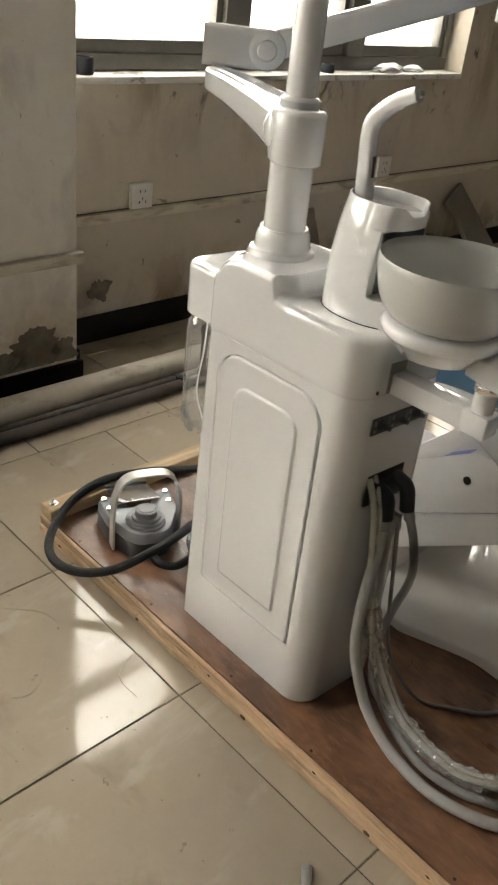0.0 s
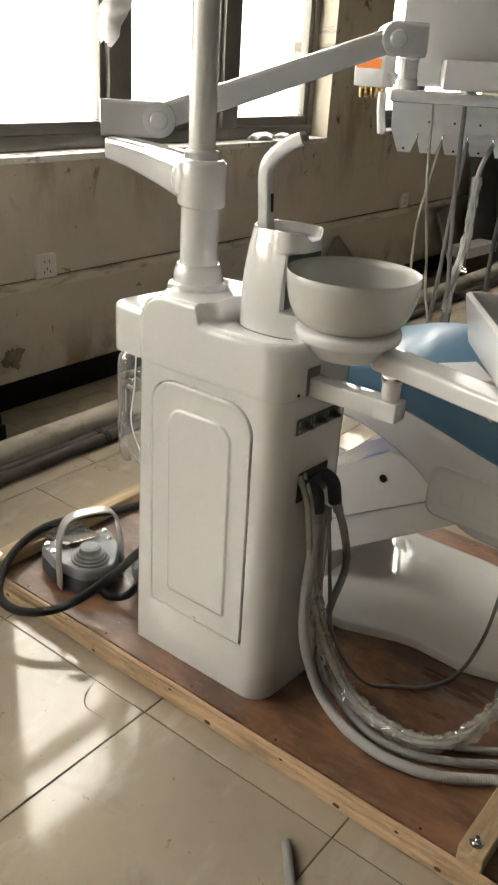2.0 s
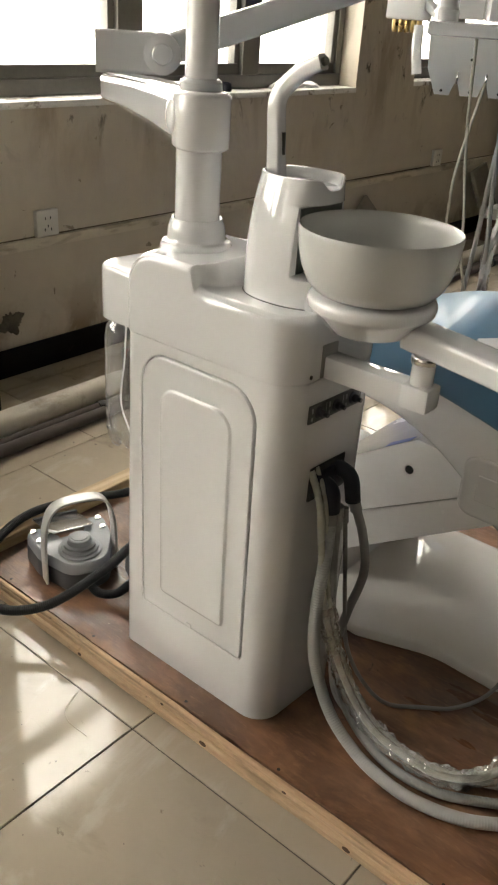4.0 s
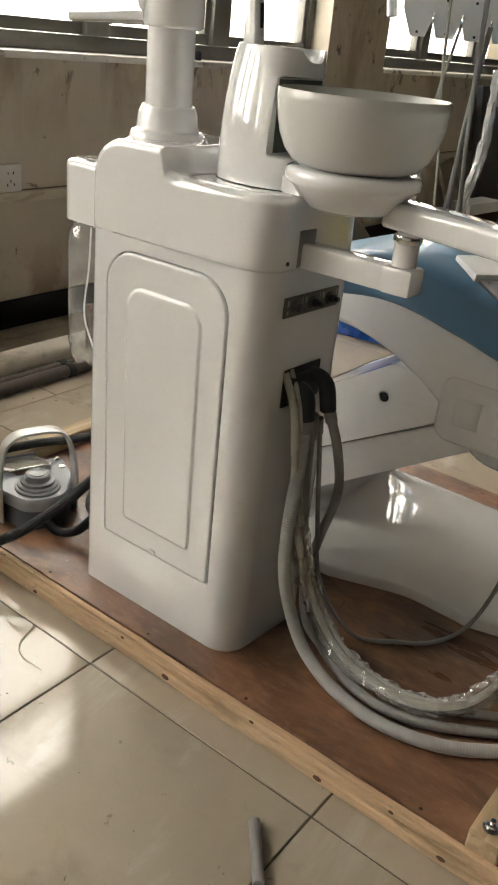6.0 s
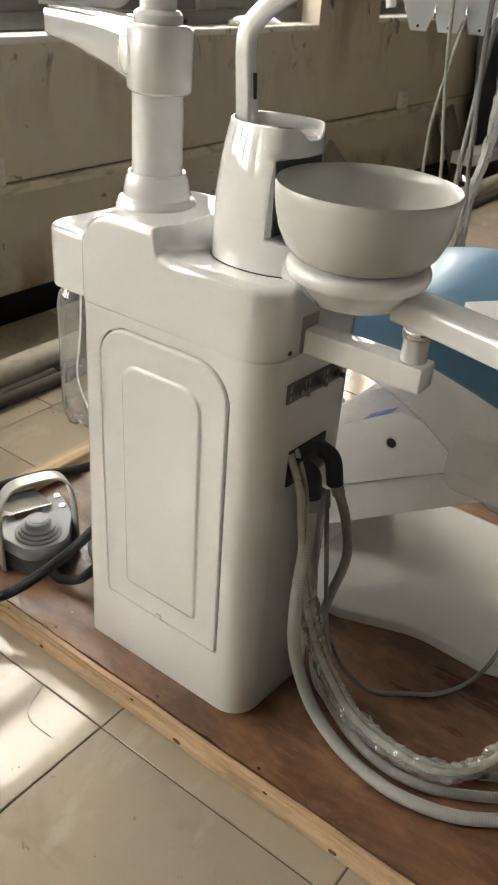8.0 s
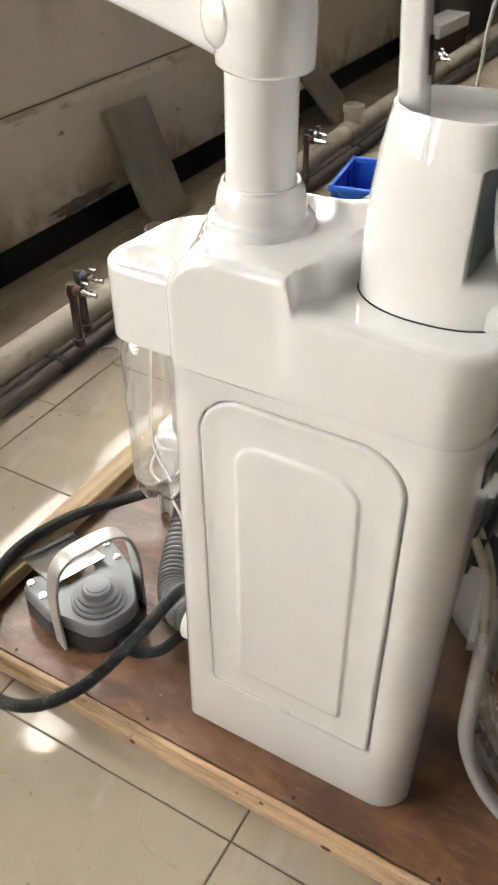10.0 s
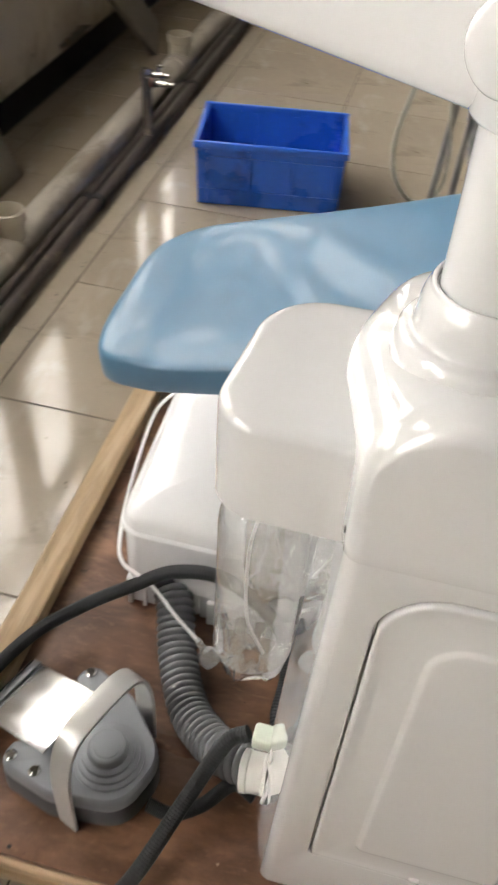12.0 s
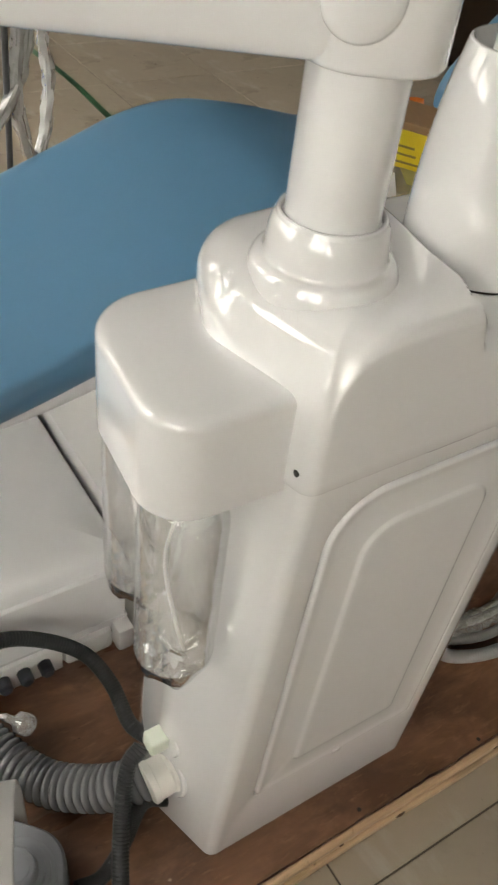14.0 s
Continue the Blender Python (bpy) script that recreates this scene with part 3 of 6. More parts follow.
def socket_plate(y, z):
    s = thing("wall_socket", "white square wall socket on the cable trunking", "socket", (WALL, y, z), "wall sockets")
    part("plate", box(WALL + 0.0005, WALL + 0.022, y - 0.048, y + 0.048, z - 0.047, z + 0.047, 0.004), M["socket"], s)
    for dy, dz in ((-0.011, 0.018), (0.011, 0.018), (0, -0.010), (-0.014, -0.022), (0.014, -0.022)):
        part("socket_hole", box(WALL + 0.0215, WALL + 0.0228, y + dy - 0.0018, y + dy + 0.0018, z + dz - 0.005, z + dz + 0.005), M["dark"], s)
    return s


socket_plate(1.055, 0.534 + 0.014)
socket_plate(2.49, 0.548)
socket_plate(3.95, 0.548)

# small things on the sill
for y, r, h in ((0.842, 0.033, 0.055), (2.06, 0.030, 0.035)):
    cup = thing("black_cap", "small black plastic cap on the window sill", "cap", (WALL - 0.045, y, SILL + 0.012), "caps on the sill")
    part("shell", lathe([(r * 0.9, 0), (r, 0.004), (r, h - 0.006), (r * 0.9, h), (r * 0.78, h), (r * 0.78, h * 0.4)], 24, (WALL - 0.045, y, SILL + 0.0125)), M["black"], cup)


def crumpled(name, at, size, seed, label, mat, category):
    rnd = random.Random(seed)
    bm = bmesh.new()
    bmesh.ops.create_icosphere(bm, subdivisions=3, radius=1.0)
    for v in bm.verts:
        d = noise.noise(v.co * 1.7 + Vector((seed, 0, 0))) * 0.45 + noise.noise(v.co * 4.1 + Vector((0, seed, 0))) * 0.25
        v.co = v.co * (1 + d)
        v.co.z = max(v.co.z, -0.55)
    lowest = min(v.co.z for v in bm.verts)
    for v in bm.verts:
        v.co = Vector((at[0] + v.co.x * size[0], at[1] + v.co.y * size[1], at[2] + (v.co.z - lowest) * size[2]))
    return tagged(part(name, bm, mat), label, category)


crumpled("crumpled_plastic_bag", (WALL - 0.05, 2.48, SILL + 0.012), (0.035, 0.10, 0.022), 4, "crumpled whitish plastic bag on the window sill", M["paper"], "plastic bag")
crumpled("crumpled_plastic_bag", (WALL - 0.06, 2.68, SILL + 0.012), (0.03, 0.07, 0.018), 9, "crumpled whitish plastic bag on the window sill", M["paper"], "plastic bag")

torn = bmesh.new()
sheet = []
for i in range(13):
    sheet.append([])
    for k in range(9):
        u, v = i / 12, k / 8
        half = 0.035 + 0.06 * u + 0.012 * math.sin(5 * u)
        y = 1.56 - 0.10 * (1 - u) + (v - 0.5) * 2 * half + 0.012 * noise.noise(Vector((u * 5, v * 3, 2)))
        z = 1.365 + 0.19 * u + 0.03 * noise.noise(Vector((v * 6, 1.0, u))) * (1 - u) - 0.03 * (1 - u) * v
        sheet[i].append(torn.verts.new((WALL - 0.072 + 0.020 * noise.noise(Vector((u * 4, v * 4, 5))) , y, z)))
for i in range(12):
    for k in range(8):
        torn.faces.new((sheet[i][k], sheet[i][k + 1], sheet[i + 1][k + 1], sheet[i + 1][k]))
bmesh.ops.solidify(torn, geom=list(torn.faces), thickness=0.0012)
tagged(part("torn_plastic_sheet", torn, M["paper"], angle=50), "torn whitish plastic sheet stuck to the window post", "plastic sheet")

# ---- pipes along the wall ----
PVC_X = -1.195
pipe = thing("waste_pipe", "dusty cream plastic waste pipe lying along the wall", "pipe", (PVC_X, 2.5, 0))
part("pipe_run", moved(lathe([(0.045, -1.2), (0.045, 6.4)], 28), Matrix.Translation((PVC_X, 0, 0.049)) @ Matrix.Rotation(radians(-90), 4, "X")), M["pvc"], pipe)


def tee(y):
    bms = [moved(lathe([(0.0455, -0.09), (0.0500, -0.085), (0.0500, 0.085), (0.0455, 0.09)], 28), Matrix.Translation((PVC_X, y, 0.0505)) @ Matrix.Rotation(radians(-90), 4, "X")),
           lathe([(0.041, 0.02), (0.041, 0.085), (0.048, 0.089), (0.048, 0.118), (0.042, 0.120), (0.040, 0.07), (0.001, 0.068)], 28, (PVC_X, y, 0.045), caps=False)]
    part("tee_branch", merge(*bms), M["pvc"], pipe, "open upright pipe branch")


tee(1.53)
tee(3.05)
for k, (x, z, r) in enumerate(((-1.132, 0.026, 0.015), (-1.095, 0.021, 0.0205))):
    p = thing("water_pipe", "thin dusty grey water pipe on the floor", "pipe", (x, 2.5, 0), "water pipes")
    part("pipe_run", moved(lathe([(r, -1.2), (r, 6.4)], 16), Matrix.Translation((x, 0, z)) @ Matrix.Rotation(radians(-90), 4, "X")), M["thinpipe"], p)
    for y in (0.9, 1.9, 2.9, 3.9):
        part("pipe_clip", moved(lathe([(r + 0.004, -0.012), (r + 0.004, 0.012)], 16), Matrix.Translation((x, y, z)) @ Matrix.Rotation(radians(-90), 4, "X")), M["dark"], p)


def tap(x, y, z0, mark):
    t = thing("water_tap", "grey stub pipe with a small chrome valve", "tap", (x, y, z0), "water taps")
    part("stub_pipe", merge(lathe([(0.012, 0), (0.012, 0.15), (0.015, 0.152), (0.017, 0.175), (0.012, 0.192)], 16, (x, y, z0)),
                            moved(lathe([(0.014, 0), (0.014, 0.035)], 14), Matrix.Translation((x, y, z0 + 0.175)) @ Matrix.Rotation(radians(90), 4, "Y")),
                            lathe([(0.017, -0.002), (0.017, 0.022)], 14, (x, y, z0))), M["thinpipe"], t)
    part("valve", merge(moved(lathe([(0.010, 0.0), (0.010, 0.03), (0.007, 0.032), (0.007, 0.05)], 12), Matrix.Translation((x + 0.035, y, z0 + 0.175)) @ Matrix.Rotation(radians(90), 4, "Y")),
                        lathe([(0.005, 0.0), (0.005, 0.025)], 10, (x + 0.05, y, z0 + 0.178)), box(x + 0.038, x + 0.062, y - 0.004, y + 0.004, z0 + 0.199, z0 + 0.207, 0.002)), M["chrome"], t)
    part("collar", moved(lathe([(0.0152, 0), (0.0152, 0.007)], 14), Matrix.Translation((x + 0.012, y, z0 + 0.175)) @ Matrix.Rotation(radians(90), 4, "Y")), mark, t)


for y in (0.985, 2.385, 3.78):
    tap(-1.095, y, 0.041, M["red"])
    tap(-1.132, y + 0.075, 0.040, M["bluemark"])


def leaning_board(y, wide, length, seed, tilt, lean=0):
    b = box(0, 0.028, -wide / 2, wide / 2, 0, length, 0.006)
    bmesh.ops.subdivide_edges(b, edges=list(b.edges), cuts=3, use_grid_fill=True)
    for v in b.verts:
        v.co += Vector((0, noise.noise(v.co * 9 + Vector((seed, 0, 0))) * 0.008, noise.noise(v.co * 7 + Vector((0, seed, 0))) * 0.008)) if 0.02 < v.co.z else Vector()
    moved(b, Matrix.Rotation(radians(-tilt), 4, "Y") @ Matrix.Rotation(radians(lean), 4, "X"))
    low, near = min(v.co.z for v in b.verts), min(v.co.x for v in b.verts)
    moved(b, Matrix.Translation((WALL + 0.014 - near, y, 0.001 - low)))
    return tagged(part("wooden_board", b, M["board"]), "grey mouldy board leaning against the wall", "board", group="boards along the wall")


leaning_board(1.89, 0.235, 0.435, 1, 23)
leaning_board(3.30, 0.19, 0.43, 5, 28, 29)
leaning_board(4.60, 0.22, 0.46, 9, 20, 12)

# things at the far end of the wall
slab = thing("metal_panel", "dark grey metal panel standing against the wall", "panel", (-1.5, 5.2, 0))
part("sheet", moved(box(-0.02, 0.02, -0.5, 0.5, 0.0, 0.92, 0.004), pose(WALL + 0.19, 5.26, 0.003, 0, -8, 0)), M["slate"], slab)
part("edge_strip", moved(box(0.0205, 0.028, -0.12, 0.12, 0.30, 0.9, 0.002), pose(WALL + 0.19, 5.26, 0.003, 0, -8, 0)), M["dark"], slab)
pack = thing("white_carton", "short white-topped carton standing behind the waste pipe", "carton", (-1.36, 4.66, 0))
part("carton", moved(box(-0.070, 0.070, -0.21, 0.21, 0.001, 0.150, 0.003, 1), pose(-1.36, 4.66, 0, 0, 0, -4)), M["cardboard_dark"], pack)
part("lid", moved(box(-0.073, 0.073, -0.213, 0.213, 0.1505, 0.222, 0.003, 1), pose(-1.36, 4.66, 0, 0, 0, -4)), M["paper"], pack, "white lid")

# ---- shipping pallet ----
PX0, PX1, PY0, PY1 = -0.66, 0.98, 0.058, 1.12
pallet = thing("shipping_pallet", "low plywood shipping pallet with rough pine rails", "pallet", ((PX0 + PX1) / 2, (PY0 + PY1) / 2, 0))


def rail(name, x0, x1, y0, y1, z0, z1, mat):
    b = box(x0, x1, y0, y1, z0, z1, 0.003, 1)
    long_x = x1 - x0 > y1 - y0
    bmesh.ops.subdivide_edges(b, edges=[e for e in b.edges if e.calc_length() > 0.3], cuts=24, use_grid_fill=True)
    for v in b.verts:
        v.co += Vector((0, 0.0022, 0) if long_x else (0.0022, 0, 0)) * noise.noise(v.co * 5)
        if z1 - 0.004 < v.co.z:
            v.co.z += 0.0015 * noise.noise(v.co * 8)
    return part(name, b, mat, pallet)


rail("front_rail", PX0, PX1, PY0 - 0.001, PY0 + 0.045, 0.001, 0.0240, M["pine"])
rail("front_rail", PX0, PX1, PY0 + 0.0025, PY0 + 0.045, 0.0278, PT - 0.0145, M["pine"])
M["knot"] = material("dark_pine_knot", (0.085, 0.042, 0.02), 0.6, spread=0.4, size=60, bump=0.3, bump_size=150)
for kx, kz, kr in ((-0.56, 0.015, 0.0045), (-0.23, 0.012, 0.004), (0.02, 0.036, 0.003), (0.135, 0.014, 0.006), (0.33, 0.036, 0.004), (0.47, 0.012, 0.0055), (0.60, 0.037, 0.0035), (0.69, 0.015, 0.005)):
    kb = lathe([(0.0002, -0.0016), (kr * 0.5, -0.0013), (kr, 0.0), (kr, 0.004)], 14)
    part("knot", moved(kb, Matrix.Translation((kx, PY0 + (0.0 if kz < 0.025 else 0.0035) - 0.0012, kz)) @ Matrix.Diagonal((1.5, 1, 0.9, 1)) @ Matrix.Rotation(radians(-90), 4, "X")), M["knot"], pallet)
rail("front_strip", PX0, PX1, PY0 + 0.0005, PY0 + 0.0115, PT - 0.0140, PT - 0.0015, M["pine"])
rail("back_rail", PX0, PX1, PY1 - 0.045, PY1, 0.001, PT - 0.0145, M["pine"])
for y in (0.42, 0.76):
    rail("middle_rail", PX0, PX1, y - 0.03, y + 0.03, 0.001, PT - 0.0145, M["pine"])
deck = bmesh.new()
DX = 150
rows = []
for k in range(4):
    rows.append([])
    for i in range(DX + 1):
        x = PX0 - 0.002 + (PX1 - PX0 + 0.004) * i / DX
        chip = 0.0035 * noise.noise(Vector((x * 23, 4.0, 0))) + 0.003 * min(noise.noise(Vector((x * 61, 9.0, 0))), 0.1)
        y = PY0 + 0.0125 - chip if k in (0, 1) else PY1 + 0.003
        rows[k].append(deck.verts.new((x, y, PT - 0.014 if k in (0, 3) else PT)))
for k in range(3):
    for i in range(DX):
        deck.faces.new((rows[k][i], rows[k][i + 1], rows[k + 1][i + 1], rows[k + 1][i]))
for i in (0, DX):
    deck.faces.new([rows[k][i] for k in range(4)])
bmesh.ops.recalc_face_normals(deck, faces=deck.faces)
part("plywood_deck", deck, M["ply"], pallet, "red-brown plywood sheet with a chipped edge")
for x0 in (PX0 + 0.003, 0.715):
    rail("batten", x0, x0 + 0.05, PY0 + 0.004, PY1 - 0.02, PT + 0.0005, PT + 0.038, M["pine_y"])
    for y in (0.085, 1.035):
        bolt = part("bolt", merge(lathe([(0.013, 0), (0.013, 0.002), (0.0085, 0.0025), (0.0085, 0.008), (0.004, 0.009), (0.004, 0.016)], 12, (x0 + 0.024, y, PT + 0.0385))), M["chrome"], pallet)
rnd = random.Random(5)
for i in range(5):
    nx = PX0 + 0.15 + 1.4 * i / 5
    part("nail", lathe([(0.0035, 0), (0.003, 0.0006)], 8, (nx + rnd.uniform(-0.03, 0.03), PY0 + 0.02 + rnd.uniform(-0.004, 0.006), PT + 0.0002)), M["dark"], pallet)

# ---- dental unit cabinet ----
unit = thing("dental_unit", "glossy white dental unit cabinet standing on the pallet", "dental unit", (0.03, 0.24, PT))
Z0, Z1 = PT + 0.001, 0.768


def cabinet_plan(t):
    """Plan of the cabinet at t (0 foot, 1 seam)."""
    f = 0.132 - 0.014 * t
    return [(-0.160 + 0.024 * t, f, 0.017), (0.214 + 0.008 * t, f, 0.052), (0.228 + 0.004 * t, 0.37, 0.05), (-0.165 + 0.014 * t, 0.36, 0.05), (-0.192 + 0.030 * t, 0.24, 0.06)]


FRONT = (0.029, 0.469)      # middle of the door


def rounded(x, z, x0, x1, z0, z1, top, foot):
    """Signed distance to an upright panel's outline with rounded corners, negative inside."""
    cx, cz, hx, hz = (x0 + x1) / 2, (z0 + z1) / 2, (x1 - x0) / 2, (z1 - z0) / 2
    r = top if z > cz else foot
    qx, qz = abs(x - cx) - hx + r, abs(z - cz) - hz + r
    return min(max(qx, qz), 0.0) + math.hypot(max(qx, 0), max(qz, 0)) - r


def opening(x, z):
    return rounded(x - 0.010 * (z - 0.19), z, -0.107, 0.157, 0.190, 0.746, 0.062, 0.006)


def border(x, z):
    return rounded(x - 0.006 * (z - 0.24), z, -0.053, 0.106, 0.244, 0.688, 0.036, 0.008)


def outline_at(a, field, level):
    """Point in direction a from the door's middle where the field has the given level."""
    lo, hi = 0.0, 0.6
    for _ in range(26):
        mid = (lo + hi) / 2
        if field(FRONT[0] + mid * math.cos(a), FRONT[1] + mid * math.sin(a)) < level:
            lo = mid
        else:
            hi = mid
    return FRONT[0] + lo * math.cos(a), FRONT[1] + lo * math.sin(a)


def door_y(x, z):
    t = (z - Z0) / (Z1 - Z0)
    return 0.132 - 0.014 * t


NC = 14
foot_loop, seam_loop = corner_loop(cabinet_plan(0), NC), corner_loop(cabinet_plan(1), NC)
XL = (foot_loop[NC - 1][0] + 0.004, seam_loop[NC - 1][0] + 0.004)
XR = (foot_loop[NC][0] - 0.004, seam_loop[NC][0] - 0.004)


def front_edge(x, z):
    """Signed distance to the edge of the flat front."""
    t = (z - Z0) / (Z1 - Z0)
    return max(XL[0] + (XL[1] - XL[0]) * t - x, x - XR[0] - (XR[1] - XR[0]) * t, Z0 - z, z - Z1)


angles = {2 * math.pi * i / 540 for i in range(540)}
for i, z in ((0, Z0), (1, Z1)):
    for x in (XL[i], XR[i]):
        angles.add(math.atan2(z - FRONT[1], x - FRONT[0]) % (2 * math.pi))
angles = sorted(angles)


def front_ring(field, level, dy):
    return [(x, door_y(x, z) + dy, z) for x, z in (outline_at(a, field, level) for a in angles)]


sides = []
for i in range(41):
    t = i / 40
    lp = corner_loop(cabinet_plan(t), NC)
    lp = lp[NC:] + lp[:NC]
    lp = [(lp[0][0] - 0.004, lp[0][1])] + lp + [(lp[-1][0] + 0.004, lp[-1][1])]
    sides.append([(x, y, Z0 + (Z1 - Z0) * t) for x, y in lp])
face = [front_ring(front_edge, 0.0, 0.0)]
for level, dy in ((0.0025, 0.0), (0.0012, 0.0003), (0.0003, 0.0012), (0.0, 0.0026), (0.0, 0.0115), (-0.014, 0.0118)):
    face.append(front_ring(opening, level, dy))
part("cabinet_body", merge(loft(sides, caps=False, closed=False), loft(face, caps=False)), M["gloss"], unit, angle=40)

leaf = []
for level, dy in ((-0.0024, 0.0112), (-0.0024, 0.0022), (-0.0028, 0.0006), (-0.0040, -0.0012), (-0.0058, -0.0019), (-0.0085, -0.0016), (-0.0140, -0.0006), (-0.0200, 0.0)):
    leaf.append(front_ring(opening, level, dy))
for level, dy in ((0.0045, 0.0), (0.0033, -0.0002), (0.0020, -0.0008), (0.0005, -0.0018), (-0.0010, -0.0026), (-0.0025, -0.0030), (-0.0045, -0.0032), (-0.012, -0.0030), (-0.03, -0.0028)):
    leaf.append(front_ring(border, level, dy))
leaf.append([(FRONT[0] + (x - FRONT[0]) * 0.3, door_y(x, FRONT[1] + (z - FRONT[1]) * 0.3) - 0.0028, FRONT[1] + (z - FRONT[1]) * 0.3) for x, y, z in leaf[-1]])
leaf.append([(FRONT[0] + (x - FRONT[0]) * 0.01, door_y(x, FRONT[1] + (z - FRONT[1]) * 0.01) - 0.0028, FRONT[1] + (z - FRONT[1]) * 0.01) for x, y, z in leaf[-1]])
part("door", loft(leaf, caps=False), M["satin"], unit, "white door panel with a raised inner field", angle=60)
# finger latch under the door
part("latch", merge(box(0.016, 0.030, door_y(0, 0.2) - 0.004, door_y(0, 0.2) + 0.006, 0.193, 0.203, 0.003)), M["gloss"], unit)

# upper shell
POLE = (-0.075, 0.222)


def shell_plan():
    return [(-0.137, 0.117, 0.016), (0.223, 0.117, 0.055), (0.233, 0.37, 0.05), (0.02, 0.365, 0.04), (-0.03, 0.344, 0.03), (-0.131, 0.336, 0.07), (-0.169, 0.24, 0.06)]


outline = dense(corner_loop(shell_plan(), 12), 0.004)
CX, CY = 0.02, 0.225


flank = [p for p in outline if p[0] < -0.02 and (p[1] > 0.30 or p[0] < -0.13)]


def flank_distance(x, y):
    """How far a place lies inside the shell's rounded flank."""
    if x > 0.02:
        return 1.0
    return math.sqrt(min((x - a) ** 2 + (y - b) ** 2 for a, b in flank))


brim = [p for p in outline if p[0] > -0.01 and p[1] < 0.36]


def brim_distance(x, y):
    """How far a place lies inside the deck's front and right edge."""
    if y > 0.16 and x < 0.19:
        return 1.0
    return math.sqrt(min((x - a) ** 2 + (y - b) ** 2 for a, b in brim))


def drop(d, r):
    d = min(max(d, 0), r)
    return r - math.sqrt(max(r * r - (r - d) ** 2, 0))


def shell_top(x, y):
    high = 0.913 + 0.003 * ease(0.12, 0.26, y)
    high -= drop(flank_distance(x, y), 0.058 - 0.024 * ease(0.2, 0.3, y))
    high -= drop(y - 0.117, 0.012)
    deck = 0.877 - drop(brim_distance(x, y), 0.016) + 0.010 * ease(0.05, 0.0, x)
    edge = 0.010 + 0.012 * ease(0.13, 0.17, y) + 0.012 * ease(0.2, 0.3, y)
    wide = 0.011 + 0.028 * ease(0.13, 0.26, y)
    f = ease(edge + wide, edge, x)
    return max(deck + (high - deck) * f - drop(0.372 - y, 0.02), 0.80)


loops = [[(x, y, Z1 + 0.0010) for x, y in outline]]
loops[0] = [(CX + (x - CX) * 0.9955, CY + (y - CY) * 0.9955, z) for x, y, z in loops[0]]
loops.append([(x, y, Z1 + 0.0024) for x, y in outline])
for i in range(9):
    loops.append([(x, y, Z1 + 0.0024 + (shell_top(x, y) - Z1 - 0.0024) * (i + 1) / 9) for x, y in outline])
for i in range(1, 120):
    s = 1 - (i / 120) ** 1.25
    ring = [(CX + (x - CX) * s, CY + (y - CY) * s) for x, y in outline]
    loops.append([(x, y, shell_top(x, y)) for x, y in ring])
part("upper_shell", loft(loops), M["gloss"], unit, "glossy moulded top cover", angle=50)
for x, y in ((0.2275, 0.163), ):
    part("screw", moved(lathe([(0.0034, 0), (0.0034, 0.0016), (0.0015, 0.002)], 10), Matrix.Translation((x, y, 0.781)) @ Matrix.Rotation(radians(90), 4, "Y")), M["dark"], unit)
part("screw", moved(lathe([(0.0034, 0), (0.0034, 0.0016), (0.0015, 0.002)], 10), Matrix.Translation((-0.1400, 0.132, 0.788)) @ Matrix.Rotation(radians(-90), 4, "Y")), M["dark"], unit)

# bottle housing on the flank
lp = [(-0.115, 0.142, 0.004), (-0.110, 0.328, 0.004), (-0.243, 0.325, 0.062), (-0.260, 0.144, 0.043)]
lp = list(reversed(lp))
lp = [lp[i] for i in (0, 1, 2, 3)]
tank = []
for inset, z in ((0.004, 0.757), (0.0, 0.76), (0.0, 0.850), (0.0008, 0.8535), (0.003, 0.8565), (0.0065, 0.8585), (0.011, 0.8595), (0.02, 0.8602), (0.055, 0.861)):
    tank.append([(x, y, z) for x, y in corner_loop(lp, 10, inset)])
part("bottle_housing", loft(tank), M["gloss"], unit, angle=50)

# post with collar, sleeve and arms
part("collar", lathe([(0.0640, 0.868), (0.0636, 0.902), (0.0622, 0.911), (0.0604, 0.917), (0.0586, 0.9210), (0.0562, 0.9236), (0.0532, 0.9246), (0.0512, 0.9254), (0.0502, 0.9275), (0.0497, 0.932), (0.0488, 0.942), (0.0475, 0.949), (0.0458, 0.9540), (0.0442, 0.9565), (0.0434, 0.9578), (0.0433, 0.9600), (0.0422, 0.9613), (0.0405, 0.9613), (0.0392, 0.9600), (0.0386, 0.957)], 72, (*POLE, 0)), M["gloss"], unit, angle=50)
part("lower_post", lathe([(0.0374, 0.95), (0.0374, 1.078)], 40, (*POLE, 0)), M["satin"], unit)
part("upper_post", lathe([(0.0255, 1.17), (0.0255, 2.2), (0.02, 2.205)], 32, (*POLE, 0)), M["satin"], unit)
AD = Vector((-0.855, 0.518, 0))
AP = Vector((-0.518, -0.855, 0))


def arm_end(inset, z):
    """Plan of the arm's rounded end: wider than the post and drawn out behind it."""
    ring = []
    for i in range(56):
        a = 2 * math.pi * i / 56
        c, w = math.cos(a), math.sin(a)
        u = (0.0445 - inset) * math.copysign(abs(c) ** 0.86, c) - (0.012 if c < 0 else 0.0)
        v = Vector((*POLE, 0)) + AD * u + AP * ((0.0445 - inset) * math.copysign(abs(w) ** 0.86, w))
        ring.append((v.x, v.y, z))
    return ring


